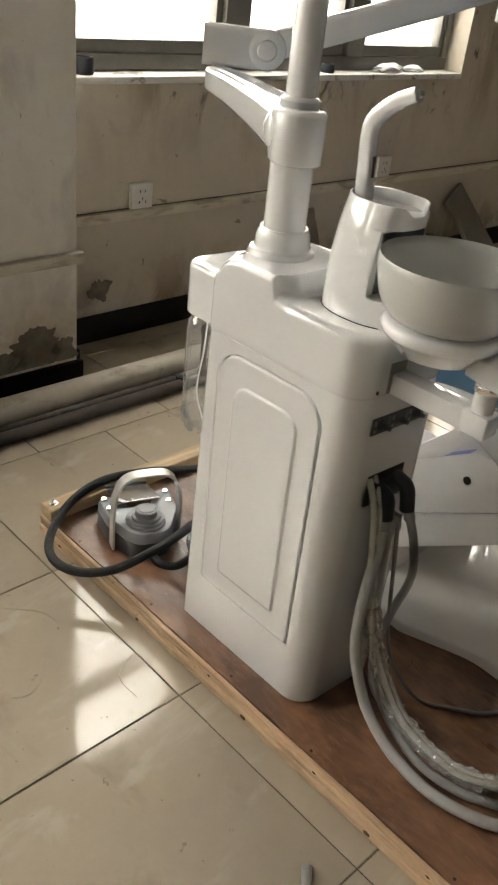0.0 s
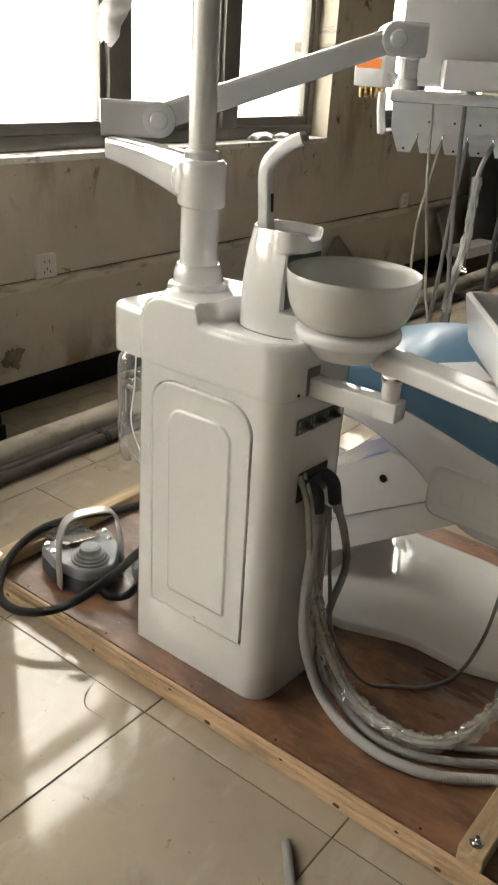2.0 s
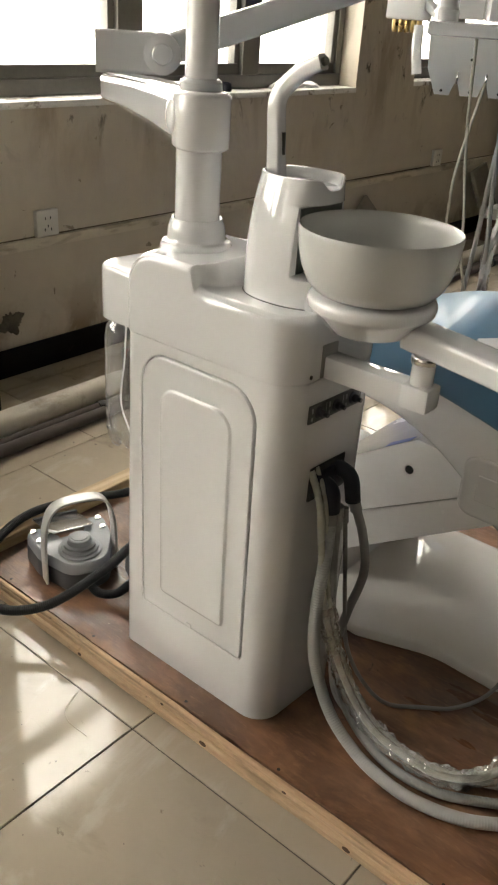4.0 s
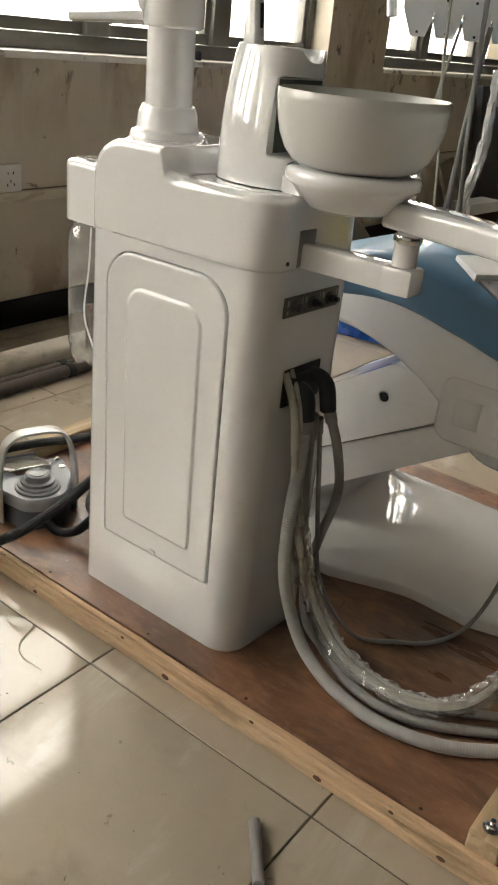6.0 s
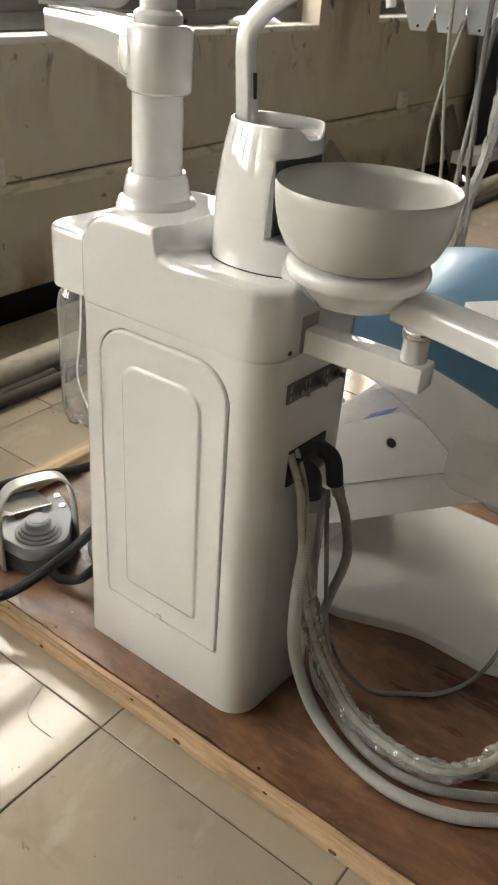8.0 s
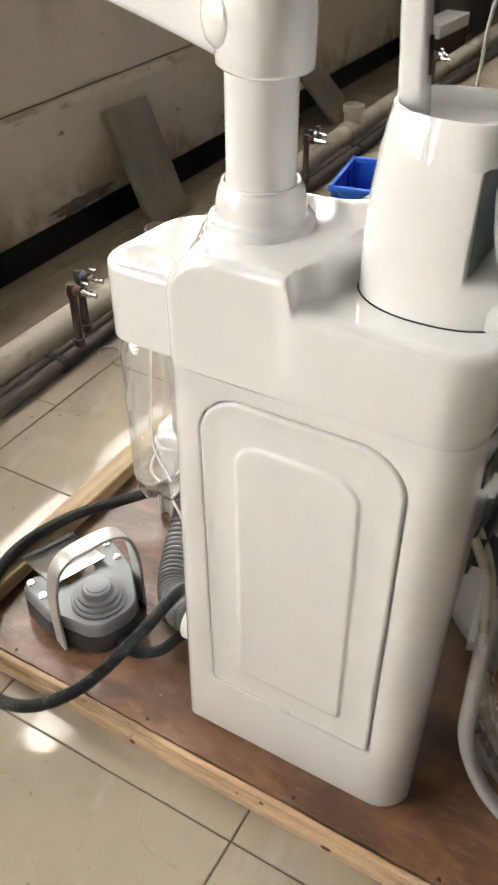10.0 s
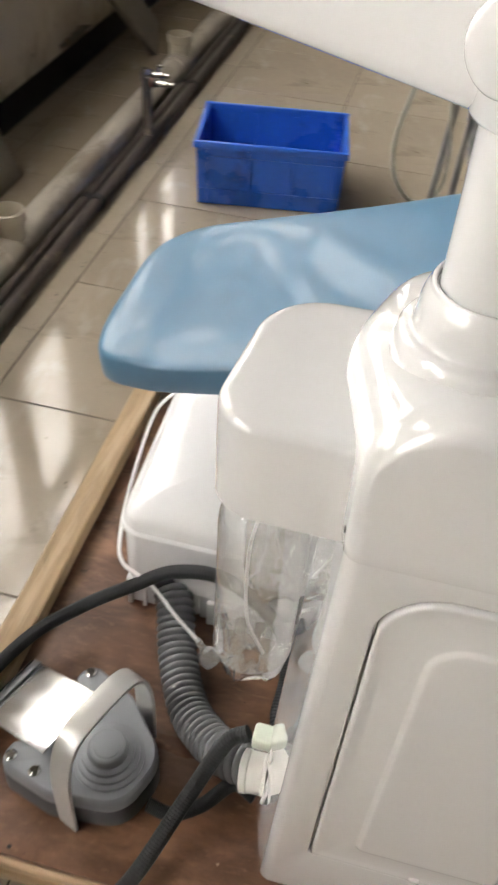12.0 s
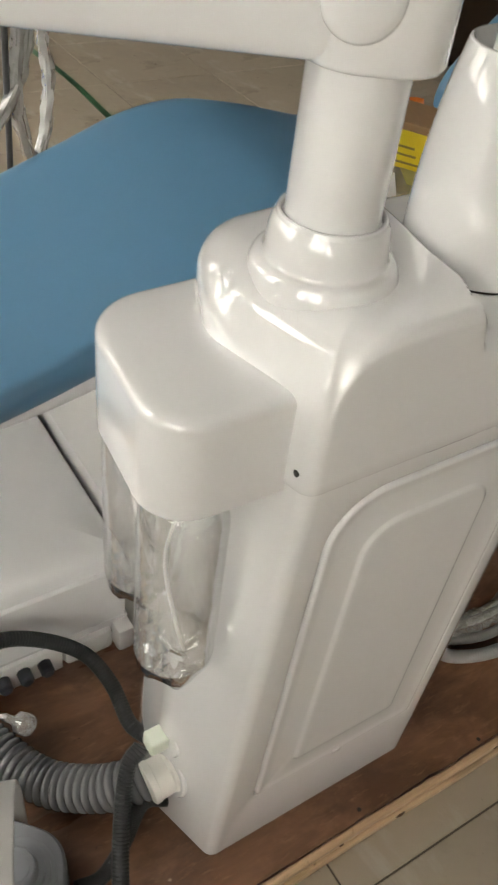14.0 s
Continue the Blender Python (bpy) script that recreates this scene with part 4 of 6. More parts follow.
arm = part("swivel_arm", merge(
    loft([arm_end(i, z) for i, z in ((0.010, 1.0715), (0.005, 1.0720), (0.002, 1.0735), (0.0, 1.0770), (0.0, 1.150), (0.001, 1.153), (0.004, 1.1565), (0.009, 1.159), (0.015, 1.1595))]),
    lathe([(0.034, 1.158), (0.034, 1.170), (0.031, 1.174), (0.026, 1.176)], 40, (*POLE, 0)),
    sweep([(POLE[0], POLE[1], 1.1135), (-0.30, 0.365, 1.108), (-0.55, 0.515, 1.100), (-0.715, 0.605, 1.094)], rrect(0.076, 0.080, 0.016), 30, lambda t: 1.0 - 0.27 * t),
    sweep([(POLE[0], POLE[1], 1.148), (-0.30, 0.365, 1.1385), (-0.55, 0.515, 1.1265), (-0.700, 0.597, 1.1178)], rrect(0.050, 0.024, 0.008), 30, lambda t: 1.0 - 0.20 * t)), M["gloss"], unit, "glossy white lower swivel arm")
hc = Vector((POLE[0], POLE[1], 1.118)) + AD * 0.012 + AP * 0.0425
part("hinge_cap", moved(lathe([(0.027, 0), (0.0265, 0.0025), (0.024, 0.005), (0.018, 0.0075), (0.009, 0.009)], 40), Matrix.Translation(hc) @ AP.to_track_quat("Z", "Y").to_matrix().to_4x4()), M["gloss"], arm)

def joint_drum(c, axis, r, deep):
    """A short drum with rounded rims, lying across an arm."""
    prof = [(r * 0.5, -deep), (r - 0.005, -deep), (r - 0.0015, -deep + 0.002), (r, -deep + 0.006), (r, deep - 0.006), (r - 0.0015, deep - 0.002), (r - 0.005, deep), (r * 0.5, deep)]
    return moved(lathe(prof, 44), Matrix.Translation(c) @ axis.to_track_quat("Z", "Y").to_matrix().to_4x4())


D = Vector((0.655, 0.755, 0.0)).normalized()
SIDE = Vector((D.y, -D.x, 0))
S, P, R = Vector((-0.755, 0.590, 1.170)), Vector((-0.655, 0.705, 1.170)), Vector((-0.235, 1.185, 1.402))
up_arm = part("balance_arm", merge(
    sweep([S, S.lerp(P, 0.5), P], rrect(0.066, 0.092, 0.012), 8), joint_drum(P, SIDE, 0.0465, 0.0335), joint_drum(R, SIDE, 0.044, 0.0315),
    sweep([P - D * 0.01, P.lerp(R, 0.5), R], rrect(0.05, 0.068, 0.014), 24, lambda t: 1.0 - 0.08 * t),
    sweep([R, R + D * 0.04, R + D * 0.085], rrect(0.062, 0.087, 0.014), 8)), M["gloss"], unit, "glossy white sprung upper arm")
for c in (P, R):
    m = Matrix.Translation(c + SIDE * 0.0325) @ SIDE.to_track_quat("Z", "Y").to_matrix().to_4x4()
    part("hinge_cap", moved(lathe([(0.024, 0), (0.024, 0.006), (0.021, 0.010), (0.012, 0.012)], 28), m), M["gloss"], up_arm)

# spittoon column
COL = (0.135, 0.238)
CZ0, CZ1 = 0.8735, 1.0625


def column_loop(z):
    t = min(max((z - CZ0) / (CZ1 - CZ0), 0), 1)
    k = t ** 2.6
    rl, rf, rb = 0.090 - 0.019 * k, 0.077 - 0.019 * k, 0.066 - 0.014 * k
    cx, cy = COL[0] - 0.001 * k, COL[1]
    shelf = ease(0.800, 0.820, t)
    out = []
    for i in range(96):
        a = 2 * math.pi * i / 96
        c, w = math.cos(a), math.sin(a)
        x, y = cx + rl * math.copysign(abs(c) ** 0.88, c), cy + (rf if w < 0 else rb) * math.copysign(abs(w) ** 0.88, w)
        if c > 0:
            far = rl * (1 - shelf) + 0.055 * shelf
            x = cx + far * abs(c) ** (0.88 - 0.13 * shelf)
            if shelf < 1 and t > 0.25:
                x = min(x, 0.168 + (x - 0.168) * max(shelf, ease(0.275, 0.25, t)) + 0.0002 * c)
        out.append((x, y, z))
    return out


zs = [CZ0, CZ0 + 0.0015, CZ0 + 0.004] + [CZ0 + 0.004 + 0.0268 * i / 5 for i in range(1, 6)] + [0.912, 0.918, 0.9207, 0.9225, 0.9242, 0.9255] + [0.932 + 0.0095 * i for i in range(10)] + [1.0235, 1.0247, 1.0260, 1.0273, 1.0285, 1.030, 1.034, 1.04, 1.05, 1.058, 1.0615, CZ1]
# dark ring added for the shadow line in the joint at the column's foot
gasket = [[(COL[0] + (x - COL[0]) * f, COL[1] + (y - COL[1]) * f, z) for x, y, _ in column_loop(CZ0)] for f, z in ((0.97, 0.872), (1.012, 0.872), (1.012, 0.8778), (1.0, 0.8786), (0.97, 0.8786))]
part("gasket", loft(gasket), M["dark"], unit, "thin dark ring for the shadowed joint under the spittoon column")


def lip(x, y, z):
    """Height of the rim, which dips towards the bowl."""
    a = math.atan2(y - COL[1], x - COL[0] + 0.02)
    return z - 0.0165 * math.exp(-(a / 0.36) ** 4) * ease(1.030, CZ1, z)


col_loops = [[(x, y, lip(x, y, z)) for x, y, z in column_loop(z)] for z in zs]
col_loops[0] = [(COL[0] + (x - COL[0]) * 0.975, COL[1] + (y - COL[1]) * 0.975, z) for x, y, z in col_loops[0]]
rim = col_loops[-1]
RC = (0.130, 0.236)
for f, dz in ((0.985, 0.0008), (0.955, 0.0008), (0.94, -0.0005), (0.93, -0.004), (0.90, -0.012), (0.84, -0.0158), (0.5, -0.0172), (0.05, -0.018)):
    col_loops.append([(RC[0] + (x - RC[0]) * f, RC[1] + (y - RC[1]) * f, min(z + dz, max(z + 0.0008, CZ1 + dz))) for x, y, z in rim])
column = part("spittoon_column", loft(col_loops), M["gloss"], unit, "tapered white column with a cup shelf", angle=40)
part("recess_liner", box(0.1686, 0.1700, COL[1] - 0.058, COL[1] + 0.048, 0.9262, 1.0232), M["slot"], column)

part("cup_filler", sweep([(0.083, 0.229, 1.03), (0.078, 0.228, 1.10), (0.0745, 0.2275, 1.142), (0.0775, 0.228, 1.166), (0.096, 0.2285, 1.187), (0.122, 0.229, 1.205), (0.150, 0.229, 1.217)], rrect(0.026, 0.0225, 0.006), 48, lambda t: 1.06 - 0.20 * t, up=(0, 1, 0)), M["gloss"], unit, "bent white cup filler spout")
part("filler_tip", moved(lathe([(0.0062, 0.0), (0.0062, 0.006), (0.0045, 0.0075)], 16), Matrix.Translation((0.1495, 0.229, 1.2168)) @ Vector((0.92, 0.0, 0.39)).to_track_quat("Z", "Y").to_matrix().to_4x4()), M["hose_mid"], unit, "grey nozzle tip")
part("filler_slot", tube([(0.0908, 0.2285, 1.084), (0.0899, 0.2285, 1.100), (0.0887, 0.2285, 1.116)], 0.0038, 12, 10), M["dark"], unit)

# bowl
BOWL = (0.295, 0.200)
bowl_prof = [(0.060, 0.923), (0.086, 0.924), (0.100, 0.930), (0.113, 0.944), (0.122, 0.963), (0.1275, 0.985), (0.130, 1.005), (0.1305, 1.016), (0.1290, 1.0185), (0.1265, 1.017),
             (0.1255, 1.005), (0.1225, 0.986), (0.1165, 0.965), (0.107, 0.948), (0.092, 0.936), (0.05, 0.930), (0.012, 0.928), (0.010, 0.924)]
bowl_prof = [(r * 0.885, z) for r, z in bowl_prof]
bowl = part("spittoon_bowl", lathe(bowl_prof, 72, (*BOWL, 0)), M["ceramic"], unit, "glazed pale grey spittoon bowl", angle=60)
part("drain", lathe([(0.014, 0.9285), (0.014, 0.931), (0.009, 0.932)], 20, (*BOWL, 0)), M["chrome"], bowl)
part("bowl_ring", lathe([(0.040, 0.868), (0.056, 0.869), (0.064, 0.873), (0.086, 0.899), (0.092, 0.903), (0.0945, 0.907), (0.0945, 0.916), (0.092, 0.9205), (0.086, 0.9225), (0.06, 0.9228)], 64, (*BOWL, 0)), M["gloss"], unit, angle=60)
neck_axis = Vector((BOWL[0] - COL[0], BOWL[1] - COL[1] + 0.004)).normalized()
neck_side = Vector((-neck_axis.y, neck_axis.x))
neck = []
span = (Vector(BOWL) - Vector(COL)).length
for inset, z in ((0.004, 0.8735), (0.0, 0.876), (0.0, 0.898), (0.003, 0.907), (0.008, 0.913), (0.016, 0.917), (0.026, 0.918)):
    ring = []
    for side in (1, -1):
        for i in range(25):
            k = (i if side == 1 else 24 - i) / 24
            w = 0.034 * (1 - ease(0.0, 0.6, k)) + 0.042 + 0.022 * ease(0.55, 1.0, k) - inset
            v = Vector(COL) + neck_axis * (span * k) + neck_side * (w * side)
            ring.append((v.x, v.y, z))
    neck.append(ring)
part("bowl_neck", loft(neck), M["gloss"], unit)

# control strip, hose outlet
def on_flank(bm, t=0.92):
    """Turns a part that was built at x = 0.2225 onto the slightly splayed flank."""
    a = math.atan(0.0425)
    return moved(bm, Matrix.Translation((0.2225, 0.12, 0)) @ Matrix.Rotation(-a, 4, "Z") @ Matrix.Translation((-0.2225, -0.12, 0)))


part("control_strip", on_flank(box(0.2190, 0.2240, 0.172, 0.312, 0.695, 0.727, 0.001)), material("dark_control_strip", (0.10, 0.10, 0.095), 0.4, spread=0.2, size=40), unit, "dark control strip with three small valves")
for i in range(3):
    y = 0.197 + 0.045 * i
    part("valve", merge(moved(lathe([(0.011, 0), (0.011, 0.002), (0.007, 0.003), (0.007, 0.010), (0.004, 0.011), (0.004, 0.018)], 16), Matrix.Translation((0.2240 + 0.0425 * (y - 0.12), y, 0.711)) @ Matrix.Rotation(radians(90), 4, "Y"))), M["darkgrey"], unit)
    for a0, a1, b0, b1 in ((-0.019, -0.015, 0.700, 0.706), (-0.019, -0.015, 0.713, 0.722), (0.018, 0.0195, 0.699, 0.723)):
        part("strip_mark", on_flank(box(0.2238, 0.2243, y + a0, y + a1, b0, b1)), M["hose"], unit)
part("hose_outlet", on_flank(box(0.205, 0.2225, 0.194, 0.292, 0.540, 0.606, 0.003)), M["dark"], unit, "dark recess for the hoses")
part("hose_elbow", tube([(0.212, 0.226, 0.566), (0.236, 0.226, 0.568), (0.249, 0.227, 0.556), (0.253, 0.228, 0.522)], 0.0162, 24, 16), M["black"], unit)
part("hose_elbow", tube([(0.212, 0.268, 0.580), (0.240, 0.268, 0.584), (0.259, 0.270, 0.572), (0.267, 0.273, 0.530)], 0.0140, 24, 16), M["black"], unit)
part("outlet_clamp", box(0.222, 0.238, 0.205, 0.286, 0.545, 0.594, 0.006), M["black"], unit)

# tray bracket
BK = 0.035
bracket = part("tray_bracket", merge(box(0.222, 0.40, 0.198, 0.236, 0.769, 0.806, 0.004), box(0.362, 0.409, 0.1965, 0.2385, 0.768, 0.8065, 0.005)), M["gloss"], unit, "white swinging bracket for the assistant tray")
part("bracket_slot", box(0.2215, 0.2275, 0.190, 0.250, 0.7715, 0.826, 0.001), M["hose_mid"], unit)
part("pivot", lathe([(0.0175, 0.807), (0.0175, 0.838), (0.0195, 0.839), (0.0195, 0.849), (0.0165, 0.850), (0.0165, 0.856)], 28, (0.385, 0.217, 0)), M["gloss"], bracket)
part("pivot_ring", lathe([(0.0197, 0.840), (0.0205, 0.842), (0.0205, 0.848), (0.0197, 0.850)], 28, (0.385, 0.217, 0), caps=False), M["chrome"], bracket)
part("tray_arm", sweep([(0.358, 0.226, 0.873), (0.44, 0.206, 0.873), (0.58, 0.170, 0.873), (0.80, 0.115, 0.873)], rrect(0.058, 0.036, 0.008), 12), M["gloss"], unit)
tray = [[(x, y, z) for x, y in corner_loop([(0.605, 0.115, 0.02), (0.885, 0.318, 0.02), (0.708, 0.563, 0.02), (0.428, 0.360, 0.02)], 6, ins)] for ins, z in ((0.026, 0.8945), (0.018, 0.898), (0.0, 0.978), (0.0, 0.984), (0.004, 0.986), (0.010, 0.986), (0.014, 0.982), (0.026, 0.915), (0.04, 0.908))]
part("assistant_tray", loft(tray), M["satin"], unit, "white assistant tray box")

# side connectors and bottles
flange = part("connector_flange", merge(*[moved(lathe([(r, 0), (r, 0.003), (r * 0.94, 0.0055), (r * 0.6, 0.006)], 32), Matrix.Translation((-0.174, y, z)) @ Matrix.Rotation(radians(-84), 4, "Y")) for y, z, r in ((0.236, 0.234, 0.028), (0.222, 0.168, 0.038))]), M["satin"], unit, "white round flanges on the flank")
part("connector", moved(box(-0.0135, 0.0135, -0.0135, 0.0135, 0.0, 0.030, 0.005, 3), Matrix.Translation((-0.176, 0.240, 0.232)) @ Matrix.Rotation(radians(-90), 4, "Y")), M["plug"], unit, "pale green plug")
part("connector", moved(lathe([(0.031, 0), (0.031, 0.004), (0.0275, 0.007), (0.0275, 0.026), (0.029, 0.028), (0.029, 0.036), (0.025, 0.038)], 32), Matrix.Translation((-0.176, 0.222, 0.168)) @ Matrix.Rotation(radians(-97), 4, "Y")), M["socket"], unit, "white round hose connector")


def water_bottle(x, y, z0, label):
    b = thing("water_bottle", label, "bottle", (x, y, z0), "bottles under the housing")
    prof = [(0.013, 0.0), (0.022, -0.004), (0.032, 0.004), (0.0385, 0.02), (0.0405, 0.04), (0.0395, 0.055), (0.0405, 0.07), (0.0405, 0.225), (0.037, 0.245), (0.026, 0.262), (0.017, 0.268), (0.017, 0.280)]
    loops2 = []
    for r, z in prof:
        lp3 = []
        for i in range(40):
            a = 2 * math.pi * i / 40
            petal = 1 - 0.22 * (0.5 + 0.5 * math.cos(5 * a)) * ease(0.035, 0.0, z)
            lp3.append((x + r * petal * math.cos(a), y + r * petal * math.sin(a), z0 + z + 0.008 * (0.5 + 0.5 * math.cos(5 * a)) * ease(0.03, 0.0, z)))
        loops2.append(lp3)
    part("bottle", loft(loops2[4:], caps=False), M["clear"], b, angle=60)
    inner = [[(x + (px - x) * f, y + (py - y) * f, pz + dz) for px, py, pz in lp3] for lp3, f, dz in zip(loops2[:5], (0.8, 0.84, 0.88, 0.94, 0.999), (0.008, 0.007, 0.005, 0.002, 0.0))]
    part("bottle_base", loft(list(reversed(inner)) + loops2[:5], caps=False), M["clear_base"], b, "five-lobed clear bottle bottom", angle=40)
    part("cap", lathe([(0.019, 0.264), (0.019, 0.276)], 24, (x, y, z0)), M["slot"], b, "grey screw cap")
    part("draw_tube", tube([(x, y, z0 + 0.25), (x - 0.012, y + 0.006, z0 + 0.17), (x - 0.006, y - 0.01, z0 + 0.09), (x + 0.012, y, z0 + 0.02)], 0.0018, 30, 8), M["metalpaint"], b, "thin clear draw tube")
    return b


water_bottle(-0.211, 0.184, 0.495, "clear plastic water bottle hanging under the housing")
water_bottle(-0.203, 0.270, 0.520, "clear plastic water bottle hanging behind another one")

# ---- delivery head on the upper arm ----
head = thing("instrument_delivery_head", "white instrument delivery head hanging from the upper arm", "delivery unit", (-0.15, 1.3, 1.13))
HP = R + D * 0.05
part("head_post", lathe([(0.030, -0.135), (0.030, -0.10), (0.026, -0.095), (0.026, -0.05), (0.0285, -0.047), (0.0285, -0.040)], 28, HP), M["gloss"], head)
HD = Vector((0.85, 0.52, 0)).normalized()
HN = Vector((HD.y, -HD.x, 0))
HB = Vector((HP.x, HP.y, 0))


def head_pt(a, b, z):
    """a metres along the head, b metres towards the front, at height z."""
    v = HB + HD * a + HN * b
    return (v.x, v.y, z)


def head_box(a0, a1, b0, b1, z0, z1, bevel=0.004):
    b = box(a0, a1, b0, b1, z0, z1, bevel)
    m = Matrix((( HD.x, HN.x, 0, HB.x), (HD.y, HN.y, 0, HB.y), (0, 0, 1, 0), (0, 0, 0, 1)))
    moved(b, m)
    bmesh.ops.recalc_face_normals(b, faces=b.faces)
    return b


part("platform", head_box(-0.045, 0.50, -0.04, 0.04, 1.245, 1.278, 0.012), M["gloss"], head)
part("tray_box", head_box(0.10, 0.55, -0.16, 0.0, 1.282, 1.36, 0.006), M["satin"], head)
part("back_panel", head_box(-0.02, 0.6, -0.185, -0.165, 1.285, 1.62, 0.004), M["satin"], head)
# hose plate with notches
outline_h = [(-0.03, 1.245), (-0.025, 1.17), (0.0, 1.110)]
for i in range(6):
    a = 0.037 + 0.072 * i
    outline_h += [(a, 1.110), (a + 0.014, 1.152), (a + 0.028, 1.110)]
outline_h += [(0.50, 1.110), (0.50, 1.245)]
part("hose_plate", loft([[head_pt(a, -0.048, z) for a, z in outline_h], [head_pt(a, -0.056, z) for a, z in outline_h]]), M["metalpaint"], head, "white plate with notches for hoses", angle=20)
for i in range(6):
    a = 0.051 + 0.072 * i
    part("hose_hook", tube([head_pt(a, -0.047, 1.162), head_pt(a, -0.038, 1.164), head_pt(a, -0.034, 1.152), head_pt(a, -0.038, 1.140)], 0.003, 12, 8), M["chrome"], head)
    for da, z in ((-0.035, 1.12), (0.03, 1.195)):
        part("screw", moved(lathe([(0.0035, 0), (0.0035, 0.002)], 8), Matrix.Translation(head_pt(a + da, -0.048, z)) @ HN.to_track_quat("Z", "Y").to_matrix().to_4x4()), M["dark"], head)
valve = part("valve_block", box(-0.405, -0.305, 1.27, 1.34, 1.275, 1.385, 0.006), M["satin"], head, "white valve block with an orange sticker")
part("sticker", box(-0.398, -0.315, 1.2685, 1.2698, 1.325, 1.352), M["orange"], valve)
for i in range(5):
    part("fitting", lathe([(0.006, -0.03), (0.008, -0.018), (0.008, 0.0)], 10, (-0.39 + 0.018 * i, 1.30, 1.275)), M["brass"], valve)
part("handpiece_sleeve", tube([(-0.318, 1.30, 1.265), (-0.316, 1.30, 1.21), (-0.306, 1.30, 1.15)], 0.013, 16, 14), M["satin"], head)
part("head_link", sweep([(-0.36, 1.33, 1.34), (-0.28, 1.30, 1.30), (-0.2, 1.26, 1.262)], rrect(0.03, 0.02, 0.005), 8), M["satin"], head)

# instrument hoses hanging from the plate
# each runs from its hook down to a loop and up again in front of the plate: along, towards the front, height
THIN = [(0.123, -0.036, 1.146), (0.105, -0.06, 1.03), (0.089, -0.08, 0.91), (0.090, -0.10, 0.81), (0.090, -0.12, 0.70), (0.066, -0.125, 0.575), (0.082, -0.125, 0.49), (0.13, -0.12, 0.437), (0.18, -0.11, 0.46),
        (0.18, -0.10, 0.55), (0.145, -0.08, 0.69), (0.128, -0.05, 0.82), (0.106, -0.02, 0.95), (0.09, 0.0, 1.08), (0.078, 0.02, 1.246)]
GREY = [(0.195, -0.036, 1.146), (0.186, -0.08, 0.95), (0.178, -0.10, 0.71), (0.160, -0.10, 0.46), (0.166, -0.10, 0.365), (0.188, -0.10, 0.335), (0.210, -0.10, 0.375), (0.208, -0.10, 0.48), (0.212, -0.09, 0.70),
        (0.194, -0.05, 0.86), (0.178, -0.03, 1.09), (0.166, 0.02, 1.246)]
DARK = [(0.339, -0.036, 1.146), (0.328, -0.09, 0.85), (0.335, -0.10, 0.62), (0.350, -0.10, 0.44), (0.365, -0.10, 0.36), (0.388, -0.10, 0.335), (0.408, -0.10, 0.38), (0.412, -0.09, 0.60), (0.385, -0.05, 0.90), (0.352, 0.02, 1.246)]
WRAPPED = [(0.267, -0.036, 1.146), (0.246, -0.08, 1.05), (0.246, -0.10, 0.86), (0.224, -0.10, 0.72), (0.220, -0.10, 0.63), (0.245, -0.10, 0.525), (0.290, -0.10, 0.478), (0.36, -0.09, 0.515), (0.44, -0.08, 0.60), (0.468, -0.06, 0.75),
           (0.44, -0.02, 0.95), (0.40, 0.02, 1.246)]
WRAPPED_LOW = [(0.411, -0.036, 1.146), (0.48, -0.09, 0.85), (0.560, -0.10, 0.60), (0.540, -0.10, 0.45), (0.50, -0.10, 0.405), (0.46, -0.09, 0.45), (0.43, -0.08, 0.60), (0.44, -0.02, 0.95), (0.46, 0.02, 1.246)]
for way, r, mat, label in ((THIN, 0.0042, "hose_green", "thin cream instrument hose hanging in a loop"), (GREY, 0.0066, "hose_mid", "grey instrument hose hanging in a loop from the plate"),
                           (DARK, 0.0070, "hose_dark", "dark grey instrument hose hanging in a loop from the plate")):
    way = [head_pt(*p) for p in way]
    hung = thing("instrument_hose", label, "hose", way[0], "instrument hoses")
    part("hose", tube(way, r, 110, 10), M[mat], hung)


def film_sleeve(points, r, n, seed):
    """A loose wrinkled sleeve of clear film."""
    path = spline(points, n)
    loops2 = []
    ref = Vector((0.3, 0.2, 0.93)).normalized()
    for i, p in enumerate(path):
        d = (path[min(i + 1, n - 1)] - path[max(i - 1, 0)]).normalized()
        side = (ref - d * ref.dot(d)).normalized()
        ref = side
        top = d.cross(side)
        ring = []
        for k in range(18):
            a = 2 * math.pi * k / 18
            rr = r * (1.0 + 0.55 * noise.noise(Vector((i * 0.33, math.cos(a) * 1.6, math.sin(a) * 1.6 + seed))) + 0.15 * noise.noise(Vector((i * 0.9, a * 1.9, seed + 7))))
            ring.append(p + side * rr * math.cos(a) + top * rr * math.sin(a))
        loops2.append(ring)
    return loft(loops2, caps=False)


for way, seed in ((WRAPPED, 3), (WRAPPED_LOW, 8)):
    way = [head_pt(*p) for p in way]
    wrapped = thing("wrapped_hose", "hose wrapped in wrinkled clear film, hanging in a loop", "hose", way[0], "wrapped instrument hoses")
    part("hose", tube(way, 0.007, 90, 10), M["hose"], wrapped)
    part("film", film_sleeve(way[1:], 0.0135, 120, seed), M["film_white"], wrapped, "wrinkled cloudy film", angle=25)

# ---- foot pedal ----
FX, FY = -0.42, 0.215
FTURN = pose(FX, FY, PT, 0, 0, -21)
pedal = thing("foot_pedal", "grey foot pedal with a steel hoop handle, on the plywood", "foot pedal", (FX, FY, PT))


def pp(name, bm, mat, parent=None, label="", angle=35):
    return part(name, moved(bm, FTURN), mat, parent or pedal, label, angle)


